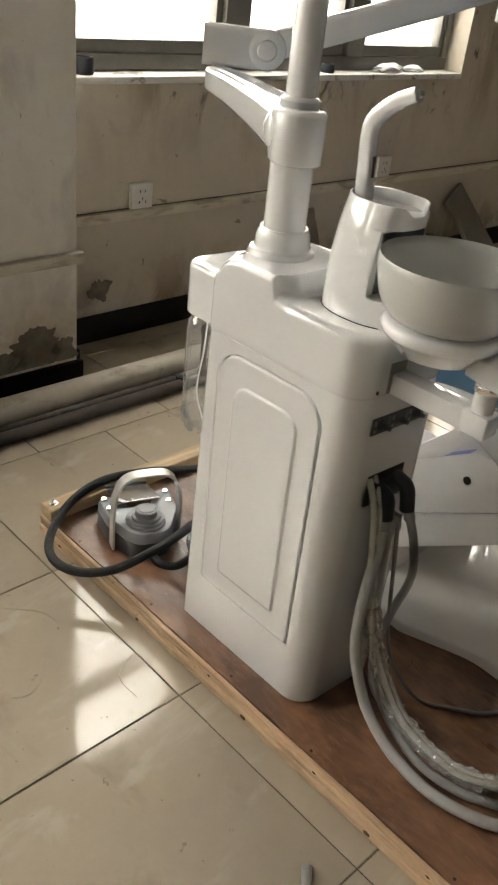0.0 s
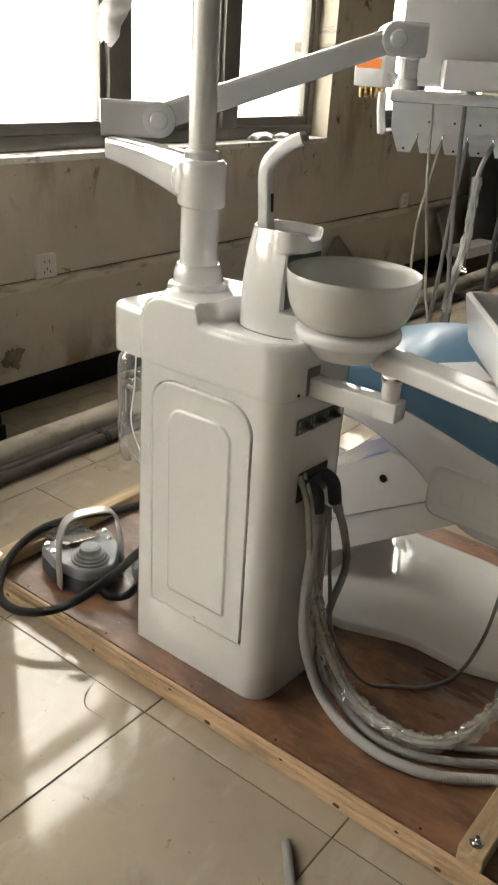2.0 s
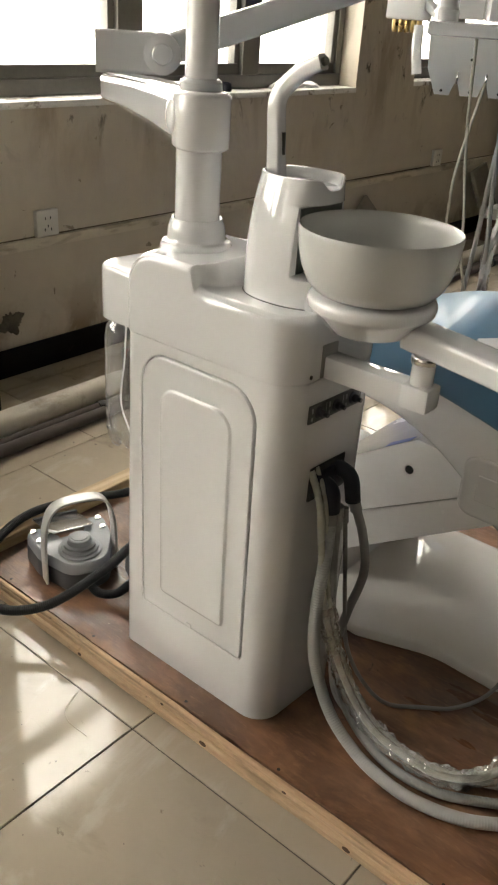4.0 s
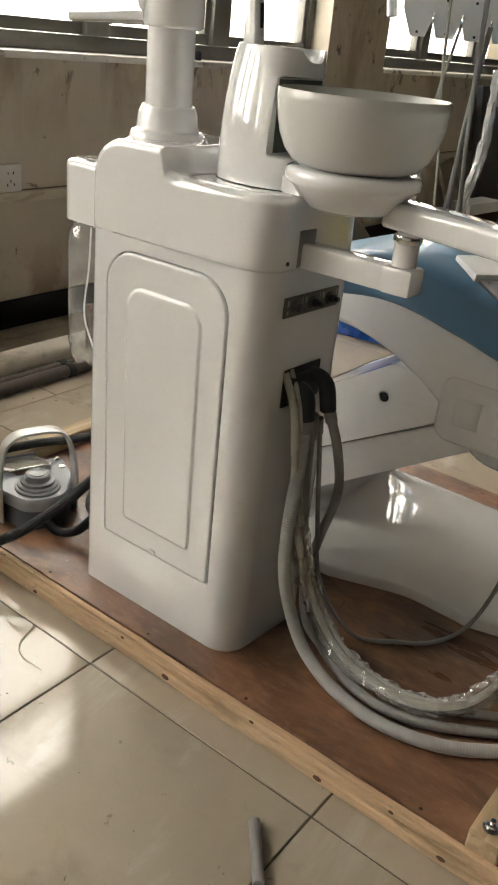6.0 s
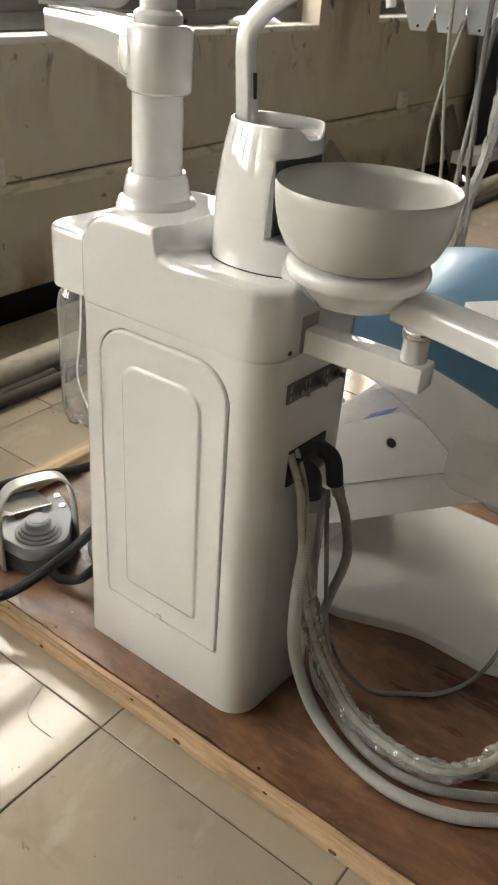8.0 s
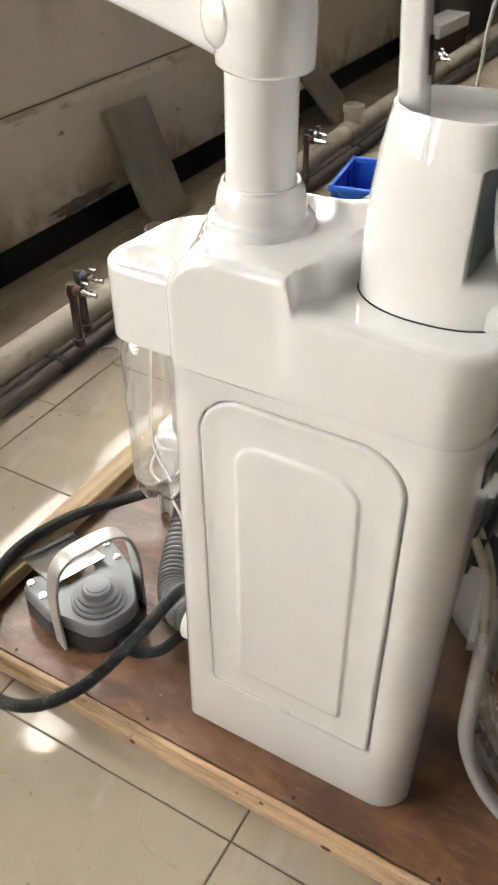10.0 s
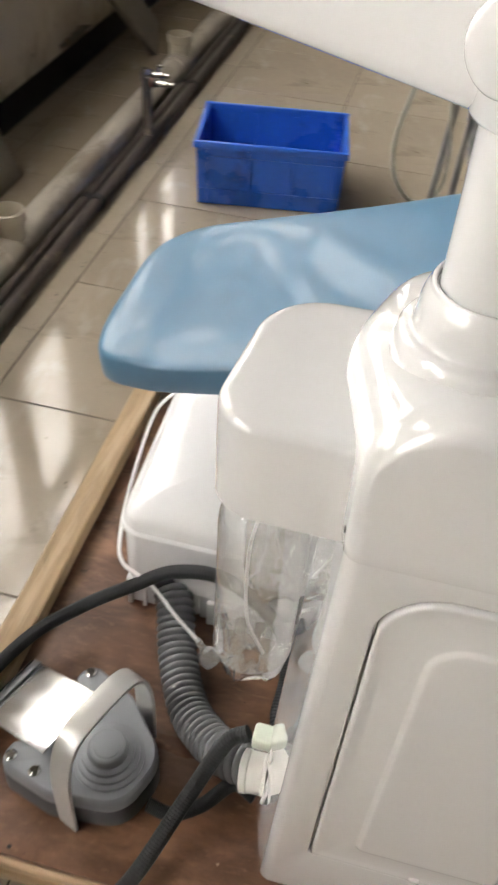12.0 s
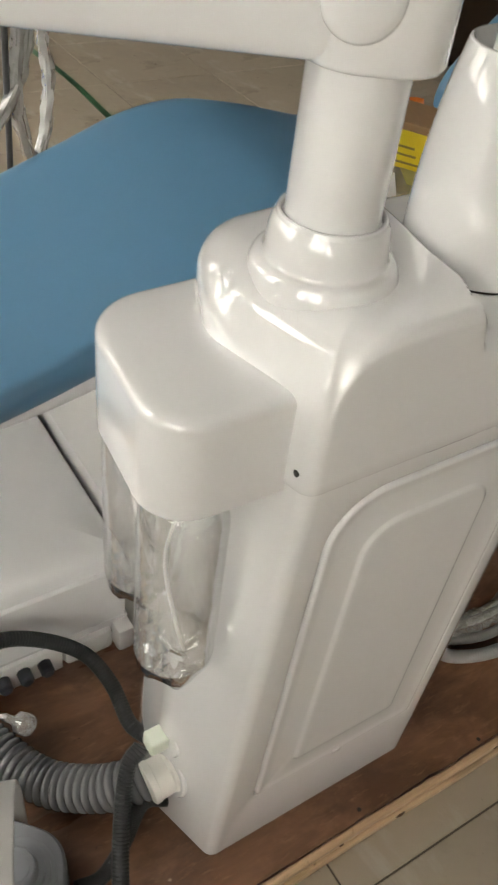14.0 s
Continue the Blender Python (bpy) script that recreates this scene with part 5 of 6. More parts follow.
plan = corner_loop([(-0.105, -0.100, 0.022), (-0.012, -0.092, 0.05), (0.084, -0.045, 0.05), (0.084, 0.045, 0.05), (-0.012, 0.092, 0.05), (-0.105, 0.100, 0.022), (-0.105, 0.062, 0.008), (-0.045, 0.060, 0.01), (-0.045, -0.060, 0.01), (-0.105, -0.062, 0.008)], 8)
sk = []
for s, z in ((0.97, 0.001), (1.0, 0.004), (1.0, 0.042), (0.985, 0.046)):
    sk.append([(x * s, y * s, z) for x, y in plan])
# same plastic as the top; the shade on its side is put into the colour
pp("skirt", loft(sk), M["darkgrey"], label="lower skirt, darker grey for its shaded side")
tp = []
for s, z in ((0.985, 0.0465), (0.99, 0.05), (0.985, 0.064), (0.965, 0.071), (0.93, 0.074), (0.5, 0.075)):
    tp.append([(x * s, y * s, z) for x, y in plan])
pp("top_cover", loft(tp), M["grey"])
button = pp("button", lathe([(0.050, 0.0735), (0.050, 0.079), (0.046, 0.081), (0.044, 0.081), (0.0435, 0.086), (0.039, 0.088), (0.037, 0.088), (0.0365, 0.094), (0.029, 0.096), (0.028, 0.100), (0.0265, 0.108), (0.024, 0.110)], 40, (0.022, -0.002, 0)), M["grey"], label="stepped round grey button")
pp("button_pad", lathe([(0.020, 0.1095), (0.0195, 0.1115), (0.016, 0.112)], 28, (0.022, -0.002, 0)), M["grey"], button)
ped_screws = ((-0.088, -0.081), (-0.046, -0.078), (-0.046, 0.078), (-0.088, 0.081))
for x, y in ped_screws:
    pp("screw", lathe([(0.0085, 0.073), (0.0085, 0.077), (0.006, 0.079)], 14, (x, y, 0)), M["chrome"])
hoop = [(0.016, -0.0845, 0.004), (0.016, -0.0845, 0.10), (0.015, -0.0785, 0.155), (0.014, -0.064, 0.190), (0.014, -0.034, 0.206), (0.014, 0.034, 0.206), (0.014, 0.064, 0.190), (0.015, 0.0785, 0.155), (0.016, 0.0845, 0.10), (0.016, 0.0845, 0.004)]
pp("hoop_handle", sweep(hoop, rrect(0.0065, 0.033, 0.002), 60, up=(1, 0, 0)), M["satin_steel"], label="brushed steel hoop handle")
TREAD = Matrix.Translation((-0.12, 0.0, 0.062)) @ Matrix.Rotation(radians(-17), 4, "Y")
tread = box(-0.075, 0.075, -0.056, 0.056, 0, 0.004, 0.001)
moved(tread, TREAD)
pp("tread_plate", tread, M["steel"], label="bright metal tread plate")
tread_edge = box(-0.066, -0.052, -0.056, 0.056, 0.0041, 0.0085, 0.001)
moved(tread_edge, TREAD)
pp("tread_lip", tread_edge, M["darkgrey"])

# cables from pedal and cabinet
cab1 = thing("ribbed_cable", "dark ribbed cable looping over the edge of the pallet", "cable", (-0.5, 0.1, PT))
part("cable", tube([(-0.212, 0.242, 0.230), (-0.240, 0.228, 0.212), (-0.278, 0.165, 0.15), (-0.325, 0.065, 0.095), (-0.385, -0.005, 0.08), (-0.465, -0.022, 0.078), (-0.545, 0.025, 0.08), (-0.610, 0.125, 0.098), (-0.635, 0.24, 0.108), (-0.600, 0.36, 0.112), (-0.535, 0.435, 0.125), (-0.458, 0.470, 0.165), (-0.393, 0.474, 0.218), (-0.318, 0.472, 0.237), (-0.255, 0.465, 0.205), (-0.205, 0.440, 0.168), (-0.186, 0.39, 0.145), (-0.186, 0.33, 0.13), (-0.172, 0.30, 0.125)], 0.0115, 0, 10, 330, 0.0008), M["cable"], cab1)
cab2 = thing("ribbed_cable", "dark ribbed cable between foot pedal and cabinet", "cable", (-0.3, 0.2, PT))
part("cable", tube([(-0.335, 0.175, 0.085), (-0.30, 0.175, 0.075), (-0.26, 0.195, 0.085), (-0.222, 0.215, 0.13), (-0.190, 0.205, 0.13)], 0.0105, 0, 10, 70, 0.0011), M["cable"], cab2)
duct = thing("ribbed_duct", "thick grey ribbed duct on the plywood", "duct", (-0.35, 0.4, PT))
part("duct_hose", tube([(-0.425, 0.545, 0.125), (-0.395, 0.49, 0.112), (-0.365, 0.41, 0.092), (-0.320, 0.325, 0.092), (-0.268, 0.270, 0.118), (-0.232, 0.245, 0.142), (-0.205, 0.235, 0.155)], 0.0330, 0, 24, 33, 0.0065), M["duct"], duct, angle=60)
part("end_collar", moved(lathe([(0.036, 0), (0.038, 0.003), (0.038, 0.016), (0.034, 0.02)], 28), Matrix.Translation((-0.43, 0.556, 0.127)) @ Vector((0.5, -0.85, -0.15)).to_track_quat("Z", "Y").to_matrix().to_4x4()), M["metalpaint"], duct, "white collar on the box")

# ---- floor connection box ----
fbox = thing("floor_connection_box", "white moulded connection box standing on the plywood", "connection box", (-0.3, 0.68, PT))
fl = []
plan2 = [(-0.500, 0.505, 0.045), (-0.098, 0.505, 0.012), (-0.098, 0.985, 0.012), (-0.516, 0.985, 0.045)]
for inset, z in ((0.006, 0.120), (0.006, 0.236), (0.0015, 0.2375), (0.0, 0.2395), (0.0, 0.2445), (0.002, 0.2470), (0.005, 0.2490), (0.0075, 0.266), (0.0105, 0.2735), (0.015, 0.279), (0.022, 0.2835), (0.032, 0.2875), (0.065, 0.2940), (0.12, 0.297)):
    fl.append([(x, y, z) for x, y in corner_loop(plan2, 9, inset)])
part("cover", loft(fl), M["boxpaint"], fbox, "glossy white box cover", angle=22)
part("base", merge(box(-0.49, -0.36, 0.515, 0.97, PT + 0.001, 0.119, 0.004), box(-0.36, -0.10, 0.512, 0.97, PT + 0.001, 0.119, 0.004)), M["satin"], fbox)
for i in range(5):
    part("base_rib", box(-0.485 + 0.025 * i, -0.477 + 0.025 * i, 0.508, 0.5149, PT + 0.001, 0.118, 0.002), M["satin"], fbox)
pan = part("valve_panel", box(-0.345, -0.218, 0.502, 0.511, PT + 0.001, 0.117, 0.003), M["metalpaint"], fbox, "valve panel with black knobs")
for i in range(3):
    part("knob", moved(lathe([(0.011, 0), (0.011, 0.018), (0.008, 0.022)], 14), Matrix.Translation((-0.315 + 0.033 * i, 0.502, 0.092)) @ Matrix.Rotation(radians(90), 4, "X")), M["black"], fbox)
part("outlet_fitting", merge(box(-0.215, -0.13, 0.50, 0.57, PT + 0.001, 0.105, 0.01)), M["metalpaint"], fbox)
part("outlet_fitting", box(-0.130, -0.10, 0.485, 0.56, PT + 0.001, 0.112, 0.008), M["metalpaint"], fbox)
wire = thing("thin_white_tube", "thin white tube with a clear end piece", "tube", (-0.42, 0.5, PT))
part("tube", tube([(-0.490, 0.83, 0.284), (-0.522, 0.775, 0.262), (-0.512, 0.62, 0.24), (-0.508, 0.555, 0.20), (-0.487, 0.497, 0.185), (-0.428, 0.468, 0.180), (-0.375, 0.440, 0.150), (-0.335, 0.425, 0.122)], 0.0032, 60, 10), M["metalpaint"], wire)
part("end_piece", lathe([(0.004, 0.0), (0.006, 0.004), (0.006, 0.020), (0.015, 0.026), (0.018, 0.040), (0.015, 0.050), (0.006, 0.053)], 18), M["film"], wire, "cloudy clear end piece").matrix_world = Matrix.Translation((-0.340, 0.427, 0.126)) @ Vector((0.035, -0.018, -0.030)).to_track_quat("Z", "Y").to_matrix().to_4x4()

# ---- dental chair ----
chair = thing("dental_chair", "dental chair with blue cushions and white lift base", "dental chair", (0.35, 0.8, PT))
# (x, near y, far y, top z, thickness)
SEAT = [(-0.552, 0.70, 0.80, 0.535, 0.03), (-0.547, 0.625, 0.855, 0.545, 0.062), (-0.528, 0.572, 0.905, 0.553, 0.074), (-0.48, 0.552, 0.955, 0.560, 0.076), (-0.40, 0.545, 0.985, 0.572, 0.074), (-0.2, 0.545, 1.005, 0.625, 0.082), (0.0, 0.545, 1.01, 0.695, 0.095),
        (0.12, 0.545, 1.02, 0.733, 0.105), (0.22, 0.545, 1.02, 0.745, 0.115), (0.34, 0.545, 1.02, 0.725, 0.12), (0.5, 0.545, 1.02, 0.685, 0.12), (0.7, 0.55, 1.01, 0.665, 0.11), (0.86, 0.56, 1.0, 0.68, 0.10), (0.9, 0.57, 0.99, 0.67, 0.05)]


def cushion(stations, n=44, k=0.42, inset=0.0):
    """A padded slab over stations, with soft edges; k: roundness of the edge, inset: how far the side falls inwards."""
    loops2 = []
    m = len(stations) - 1
    cols = list(zip(*stations))
    for i in range(n * m // 4 + 1):
        u = i / (n * m // 4) * m
        j = min(int(u), m - 1)
        f = u - j
        row = []
        for c in cols:
            p0, p1, p2, p3 = c[max(j - 1, 0)], c[j], c[j + 1], c[min(j + 2, m)]
            row.append(0.5 * ((2 * p1) + (p2 - p0) * f + (2 * p0 - 5 * p1 + 4 * p2 - p3) * f * f + (3 * p1 - p0 - 3 * p2 + p3) * f ** 3))
        x, y0, y1, z, th = row
        ring = []
        for q in range(40):
            a = 2 * math.pi * q / 40
            ca, sa = math.cos(a), math.sin(a)
            w = (y1 - y0) / 2 - inset * (0.5 - 0.5 * math.copysign(abs(sa) ** k, sa)) * min(1.0, (y1 - y0) / 0.4)
            e = min(0.05 / max(w, 0.02), 1.0)
            yy = (y0 + y1) / 2 + w * math.copysign(abs(ca) ** (0.28 + 0.5 * e), ca)
            zz = z - th / 2 + th / 2 * math.copysign(abs(sa) ** k, sa)
            ring.append((x, yy, zz))
        loops2.append(ring)
    return loft(loops2)


part("seat_cushion", cushion(SEAT, k=0.30, inset=0.015), M["blue_seat"], chair, "smooth blue leg and seat cushion", angle=60)
BACK = [(0.8, 0.6, 0.99, 0.71, 0.05), (0.83, 0.575, 1.0, 0.76, 0.1), (0.92, 0.57, 1.0, 0.85, 0.11), (1.05, 0.58, 0.99, 0.95, 0.11), (1.25, 0.62, 0.95, 1.05, 0.1), (1.32, 0.68, 0.89, 1.07, 0.06)]
part("backrest_cushion", cushion(BACK), M["blue_seat"], chair, "smooth blue backrest cushion", angle=60)
# white shell under the seat
UN = [(-0.40, 0.60, 0.90, 0.500, 0.02), (-0.2, 0.575, 0.96, 0.552, 0.035), (0.0, 0.565, 1.0, 0.624, 0.06), (0.12, 0.562, 1.0, 0.662, 0.10), (0.24, 0.562, 1.0, 0.672, 0.155), (0.33, 0.562, 1.0, 0.655, 0.20), (0.40, 0.562, 1.0, 0.640, 0.255), (0.46, 0.562, 1.0, 0.625, 0.262), (0.6, 0.562, 1.0, 0.60, 0.235), (0.8, 0.57, 0.99, 0.59, 0.18), (0.87, 0.60, 0.96, 0.58, 0.1)]
part("under_shell", cushion(UN), M["satin"], chair, "white moulded shell under the seat", angle=60)
# side recess frame on the shell
frame_loops = []
for inset, y in ((0.0, 0.566), (0.001, 0.5605), (0.003, 0.5590), (0.006, 0.5588), (0.009, 0.5596), (0.014, 0.5612), (0.05, 0.5612)):
    frame_loops.append([(x, y, z) for x, z in corner_loop([(0.335, 0.415, 0.03), (0.66, 0.415, 0.03), (0.66, 0.545, 0.03), (0.335, 0.545, 0.03)], 8, inset)])
part("shell_panel", loft(frame_loops), M["satin"], chair, "rounded recess with flat plates in the seat shell")
for x in (0.395, 0.475, 0.555):
    part("cover_plate", box(x - 0.026, x + 0.026, 0.5602, 0.563, 0.452, 0.508, 0.0012, 1), M["satin"], chair)
# lifting linkage
cover_side = corner_loop([(0.0, 0.243, 0.006), (0.40, 0.477, 0.01), (0.36, 0.515, 0.01), (0.225, 0.5265, 0.01), (0.0, 0.3815, 0.006)], 6)
beam_side = corner_loop([(0.0, 0.132, 0.006), (0.46, 0.436, 0.01), (0.46, 0.505, 0.01), (0.0, 0.239, 0.006)], 5)
part("lift_cover", loft([[(x, y, z) for x, z in cover_side] for y in (0.572, 0.90)]), M["metalpaint"], chair, "white steel lift cover")
part("lift_beam", loft([[(x, y, z) for x, z in beam_side] for y in (0.580, 0.88)]), M["metalpaint"], chair, "white steel lift beam")
mark = [(x, 0.3815 + 0.6444 * x + dz) for x, dz in ((0.150, 0.0006), (0.205, 0.0006), (0.205, 0.0016), (0.150, 0.0016))]
part("sticker", loft([[(x, y, z) for x, z in mark] for y in (0.578, 0.605)]), material("blue_sticker", (0.10, 0.16, 0.48), 0.4, spread=0.1, size=30), chair, "small blue sticker")
part("bolt_hole", moved(lathe([(0.0095, 0), (0.0095, 0.0012), (0.006, 0.0014)], 20), Matrix.Translation((0.218, 0.572, 0.454)) @ Matrix.Rotation(radians(90), 4, "X")), M["dark"], chair)
part("lift_foot", box(-0.0945, 0.08, 0.585, 0.975, 0.09, 0.288, 0.010), M["metalpaint"], chair)
bp = [(-0.09, 0.505, 0.03), (0.20, 0.485, 0.05), (0.36, 0.545, 0.2), (0.50, 0.54, 0.06), (0.60, 0.57, 0.06), (0.80, 0.62, 0.06), (0.80, 0.95, 0.06), (0.37, 1.0, 0.06), (0.0, 1.0, 0.05), (-0.09, 0.95, 0.03)]
pl = []
base_loop = corner_loop(bp, 8)
for k, z in ((1.0, PT + 0.001), (1.0, PT + 0.022), (0.994, PT + 0.026), (0.975, PT + 0.029), (0.90, PT + 0.034), (0.7, PT + 0.046), (0.4, PT + 0.056), (0.1, PT + 0.06)):
    pl.append([(0.36 + (x - 0.36) * k, 0.76 + (y - 0.76) * k, z) for x, y in base_loop])
part("base_cover", loft(pl), M["plate"], chair, "glossy white base cover in wrinkled film", angle=50)

# things on the seat
paper = thing("small_white_carton", "small plain white carton lying on the blue seat", "carton", (0.343, 0.643, 0.73))
part("carton", moved(box(-0.042, 0.042, -0.047, 0.047, 0.0, 0.016, 0.001, 1), pose(0.343, 0.643, 0.7235, 0, 10, -38)), M["paper"], paper)
flat = thing("flat_plastic_pouch", "flat grey plastic pouch lying under the cartons", "pouch", (0.40, 0.63, 0.71))
part("pouch", moved(box(-0.09, 0.10, -0.08, 0.08, 0.0, 0.010, 0.003, 1), pose(0.42, 0.64, 0.7075, 0, 12, -30)), M["pouch"], flat)
part("pouch_card", moved(box(0.0, 0.08, 0.0, 0.07, 0.0102, 0.0112), pose(0.42, 0.64, 0.7075, 0, 12, -30)), M["olive"], flat, "olive printed card")
carton = thing("cardboard_box", "brown cardboard box with a yellow label on the seat", "box", (0.46, 0.72, 0.71))
cm = pose(0.402, 0.722, 0.715, 0, 10, -32)
part("carton", moved(box(0.0, 0.19, 0.0, 0.11, 0, 0.082, 0.002, 1), cm), M["cardboard"], carton)
part("label", moved(box(0.030, 0.135, -0.0012, -0.0003, 0.012, 0.070), cm), M["yellow"], carton, "yellow printed label")
for i, (a, b2) in enumerate(((0.036, 0.085), (0.036, 0.075), (0.036, 0.068), (0.095, 0.128))):
    part("label_bar", moved(box(a, b2, -0.0016, -0.0012, 0.020 + 0.012 * i, 0.0235 + 0.012 * i), cm), M["ink"], carton)
part("side_label", moved(box(-0.0012, -0.0003, 0.035, 0.10, 0.01, 0.072), cm), M["paper"], carton, "white printed side label")
for i in range(3):
    part("label_bar", moved(box(-0.0016, -0.0012, 0.045, 0.085 - 0.012 * i, 0.018 + 0.018 * i, 0.028 + 0.018 * i), cm), M["dark"], carton)

# clutter on the floor beyond the chair
bucket = thing("plastic_bucket", "white plastic bucket standing on the tiles", "bucket", (1.68, 2.25, 0))
part("pail", lathe([(0.10, 0.002), (0.115, 0.006), (0.14, 0.28), (0.15, 0.285), (0.15, 0.30), (0.137, 0.30), (0.11, 0.03), (0.01, 0.02)], 40, (1.68, 2.25, 0)), M["socket"], bucket)
part("handle", tube([(1.54, 2.21, 0.28), (1.53, 2.16, 0.20), (1.60, 2.10, 0.14), (1.74, 2.10, 0.14), (1.81, 2.17, 0.2), (1.82, 2.22, 0.28)], 0.006, 40, 8), M["steel"], bucket)
tub = thing("plastic_tub", "low white plastic tub standing on the tiles", "tub", (1.52, 1.98, 0))
part("tub_wall", lathe([(0.12, 0.002), (0.13, 0.006), (0.155, 0.12), (0.165, 0.125), (0.165, 0.135), (0.15, 0.134), (0.122, 0.02), (0.01, 0.015)], 40, (1.52, 1.98, 0)), M["socket"], tub)
rag = crumpled("orange_cloth", (1.86, 2.12, 0.001), (0.09, 0.07, 0.10), 12, "crumpled orange cloth beside the bucket", M["orange"], "cloth")
strap = thing("green_strap", "flat dark green packing strap lying on the tiles", "strap", (0.865, 2.9, 0))
part("strap", sweep([(0.853, 2.3, 0.002), (0.868, 2.75, 0.002), (0.878, 3.1, 0.002), (0.856, 3.5, 0.002)], [(-0.013, -0.0012), (0.013, -0.0012), (0.013, 0.0012), (-0.013, 0.0012)], 40), M["green"], strap)
for k, (x, y, w, d, h, rz) in enumerate(((2.75, 3.0, 0.55, 0.4, 0.42, 12), (3.35, 2.9, 0.5, 0.4, 0.55, -8), (2.9, 3.6, 0.6, 0.4, 0.7, 5), (3.3, 2.2, 0.5, 0.4, 0.35, 20))):
    c = thing("shipping_carton", "dark brown shipping carton standing on the tiles", "box", (x, y, 0), "cartons at the back of the room")
    part("carton", moved(box(-w / 2, w / 2, -d / 2, d / 2, 0.001, h, 0.004, 1), pose(x, y, 0, 0, 0, rz)), M["cardboard_dark"], c)
    part("tape", moved(box(-w / 2 - 0.001, w / 2 + 0.001, -0.025, 0.025, h + 0.0002, h + 0.001), pose(x, y, 0, 0, 0, rz)), M["cardboard"], c, "strip of brown tape")

# ---- hoses from the cabinet ----
def floor_hose(name, label, pts, r, mat, rings=0, depth=0.0):
    h = thing(name, label, "hose", pts[-1], "hoses from the cabinet")
    part("hose", tube(pts, r, 110, 12, rings, depth), M[mat], h)
    a, b = Vector(pts[0]), Vector(pts[1])
    part("cuff", tube([tuple(a), tuple(a + (b - a) * 0.15), tuple(a + (b - a) * 0.3)], r + 0.0022, 8, 14), M["hose_mid"], h, "plain grey end cuff")
    return h


floor_hose("suction_hose", "thick light grey ribbed hose curving over the plywood", [(0.2535, 0.228, 0.526), (0.262, 0.214, 0.44), (0.268, 0.195, 0.33), (0.275, 0.20, 0.22), (0.315, 0.205, 0.12), (0.375, 0.195, 0.080), (0.44, 0.182, 0.070), (0.52, 0.178, 0.070), (0.61, 0.205, 0.070), (0.70, 0.27, 0.070), (0.80, 0.34, 0.070)], 0.0115, "hose", 190, 0.0005)
floor_hose("suction_hose", "light grey hose curving over the plywood", [(0.258, 0.24, 0.53), (0.262, 0.245, 0.38), (0.272, 0.255, 0.25), (0.305, 0.25, 0.14), (0.365, 0.235, 0.085), (0.45, 0.215, 0.069), (0.54, 0.222, 0.068), (0.62, 0.265, 0.068), (0.70, 0.325, 0.068), (0.80, 0.39, 0.068)], 0.0090, "hose_mid", 190, 0.0005)
floor_hose("grey_tube", "grey tube looping down beside the cabinet", [(0.2675, 0.2735, 0.534), (0.282, 0.30, 0.45), (0.285, 0.318, 0.36), (0.272, 0.300, 0.27), (0.270, 0.275, 0.19), (0.292, 0.262, 0.115), (0.34, 0.262, 0.078), (0.42, 0.256, 0.068), (0.52, 0.262, 0.067), (0.61, 0.31, 0.067), (0.70, 0.37, 0.067)], 0.0085, "hose_mid")
floor_hose("dark_tube", "thin grey tube looping over the plywood", [(0.262, 0.258, 0.52), (0.268, 0.27, 0.42), (0.270, 0.29, 0.30), (0.28, 0.30, 0.20), (0.31, 0.32, 0.12), (0.36, 0.345, 0.068), (0.42, 0.39, 0.064), (0.47, 0.435, 0.064), (0.51, 0.50, 0.085), (0.535, 0.545, 0.17), (0.55, 0.55, 0.30), (0.56, 0.56, 0.42)], 0.0042, "hose_mid")
wr = thing("wrapped_hose", "cream tubes wrapped in wrinkled clear film on the plywood", "hose", (0.45, 0.24, PT))
wpts = [(0.222, 0.200, 0.60), (0.247, 0.200, 0.545), (0.258, 0.204, 0.46), (0.27, 0.215, 0.34), (0.29, 0.235, 0.24), (0.325, 0.25, 0.15), (0.385, 0.245, 0.098), (0.46, 0.24, 0.085), (0.53, 0.245, 0.084), (0.585, 0.285, 0.084), (0.615, 0.34, 0.09), (0.63, 0.42, 0.11), (0.64, 0.50, 0.16)]
part("hose", tube(wpts, 0.0065, 110, 12), M["hose_green"], wr)
part("hose", tube([(x + 0.003, y + 0.012, z + 0.004) for x, y, z in wpts], 0.0042, 110, 10), M["hose_green"], wr)
part("film", film_sleeve(wpts[3:], 0.017, 120, 1), M["film"], wr, "wrinkled clear film", angle=25)

# grey tube on the tiles
off = thing("tube_offcut", "short grey tube offcut lying on the tiles", "tube", (0.48, -0.11, 0.0))
part("tube", tube([(0.443, -0.073, 0.0095), (0.478, -0.113, 0.0095), (0.513, -0.153, 0.0095)], 0.009, 10, 16), M["hose_mid"], off)

for pts in ([(-0.26, -0.17, 0.002), (-0.215, -0.20, 0.002), (-0.19, -0.245, 0.002), (-0.205, -0.28, 0.002)], [(-0.155, -0.01, 0.002), (-0.135, -0.055, 0.002), (-0.105, -0.075, 0.002), (-0.05, -0.075, 0.002)], [(-0.45, -0.16, 0.002), (-0.39, -0.10, 0.002), (-0.33, -0.085, 0.002)]):
    th = thing("loose_thread", "thin pale thread lying curled on the tiles", "thread", pts[0], "threads on the tiles")
    part("thread", tube(pts, 0.0009, 40, 6), M["thread"], th)

curl = [(-1.035 + 0.035 * (1 - 0.25 * k / 24) * math.cos(0.52 * k), 1.035 + 0.035 * (1 - 0.25 * k / 24) * math.sin(0.52 * k), 0.002 + 0.0005 * k) for k in range(25)]
loop_wire = thing("curled_wire", "thin grey wire lying curled beside the water pipe", "wire", curl[0])
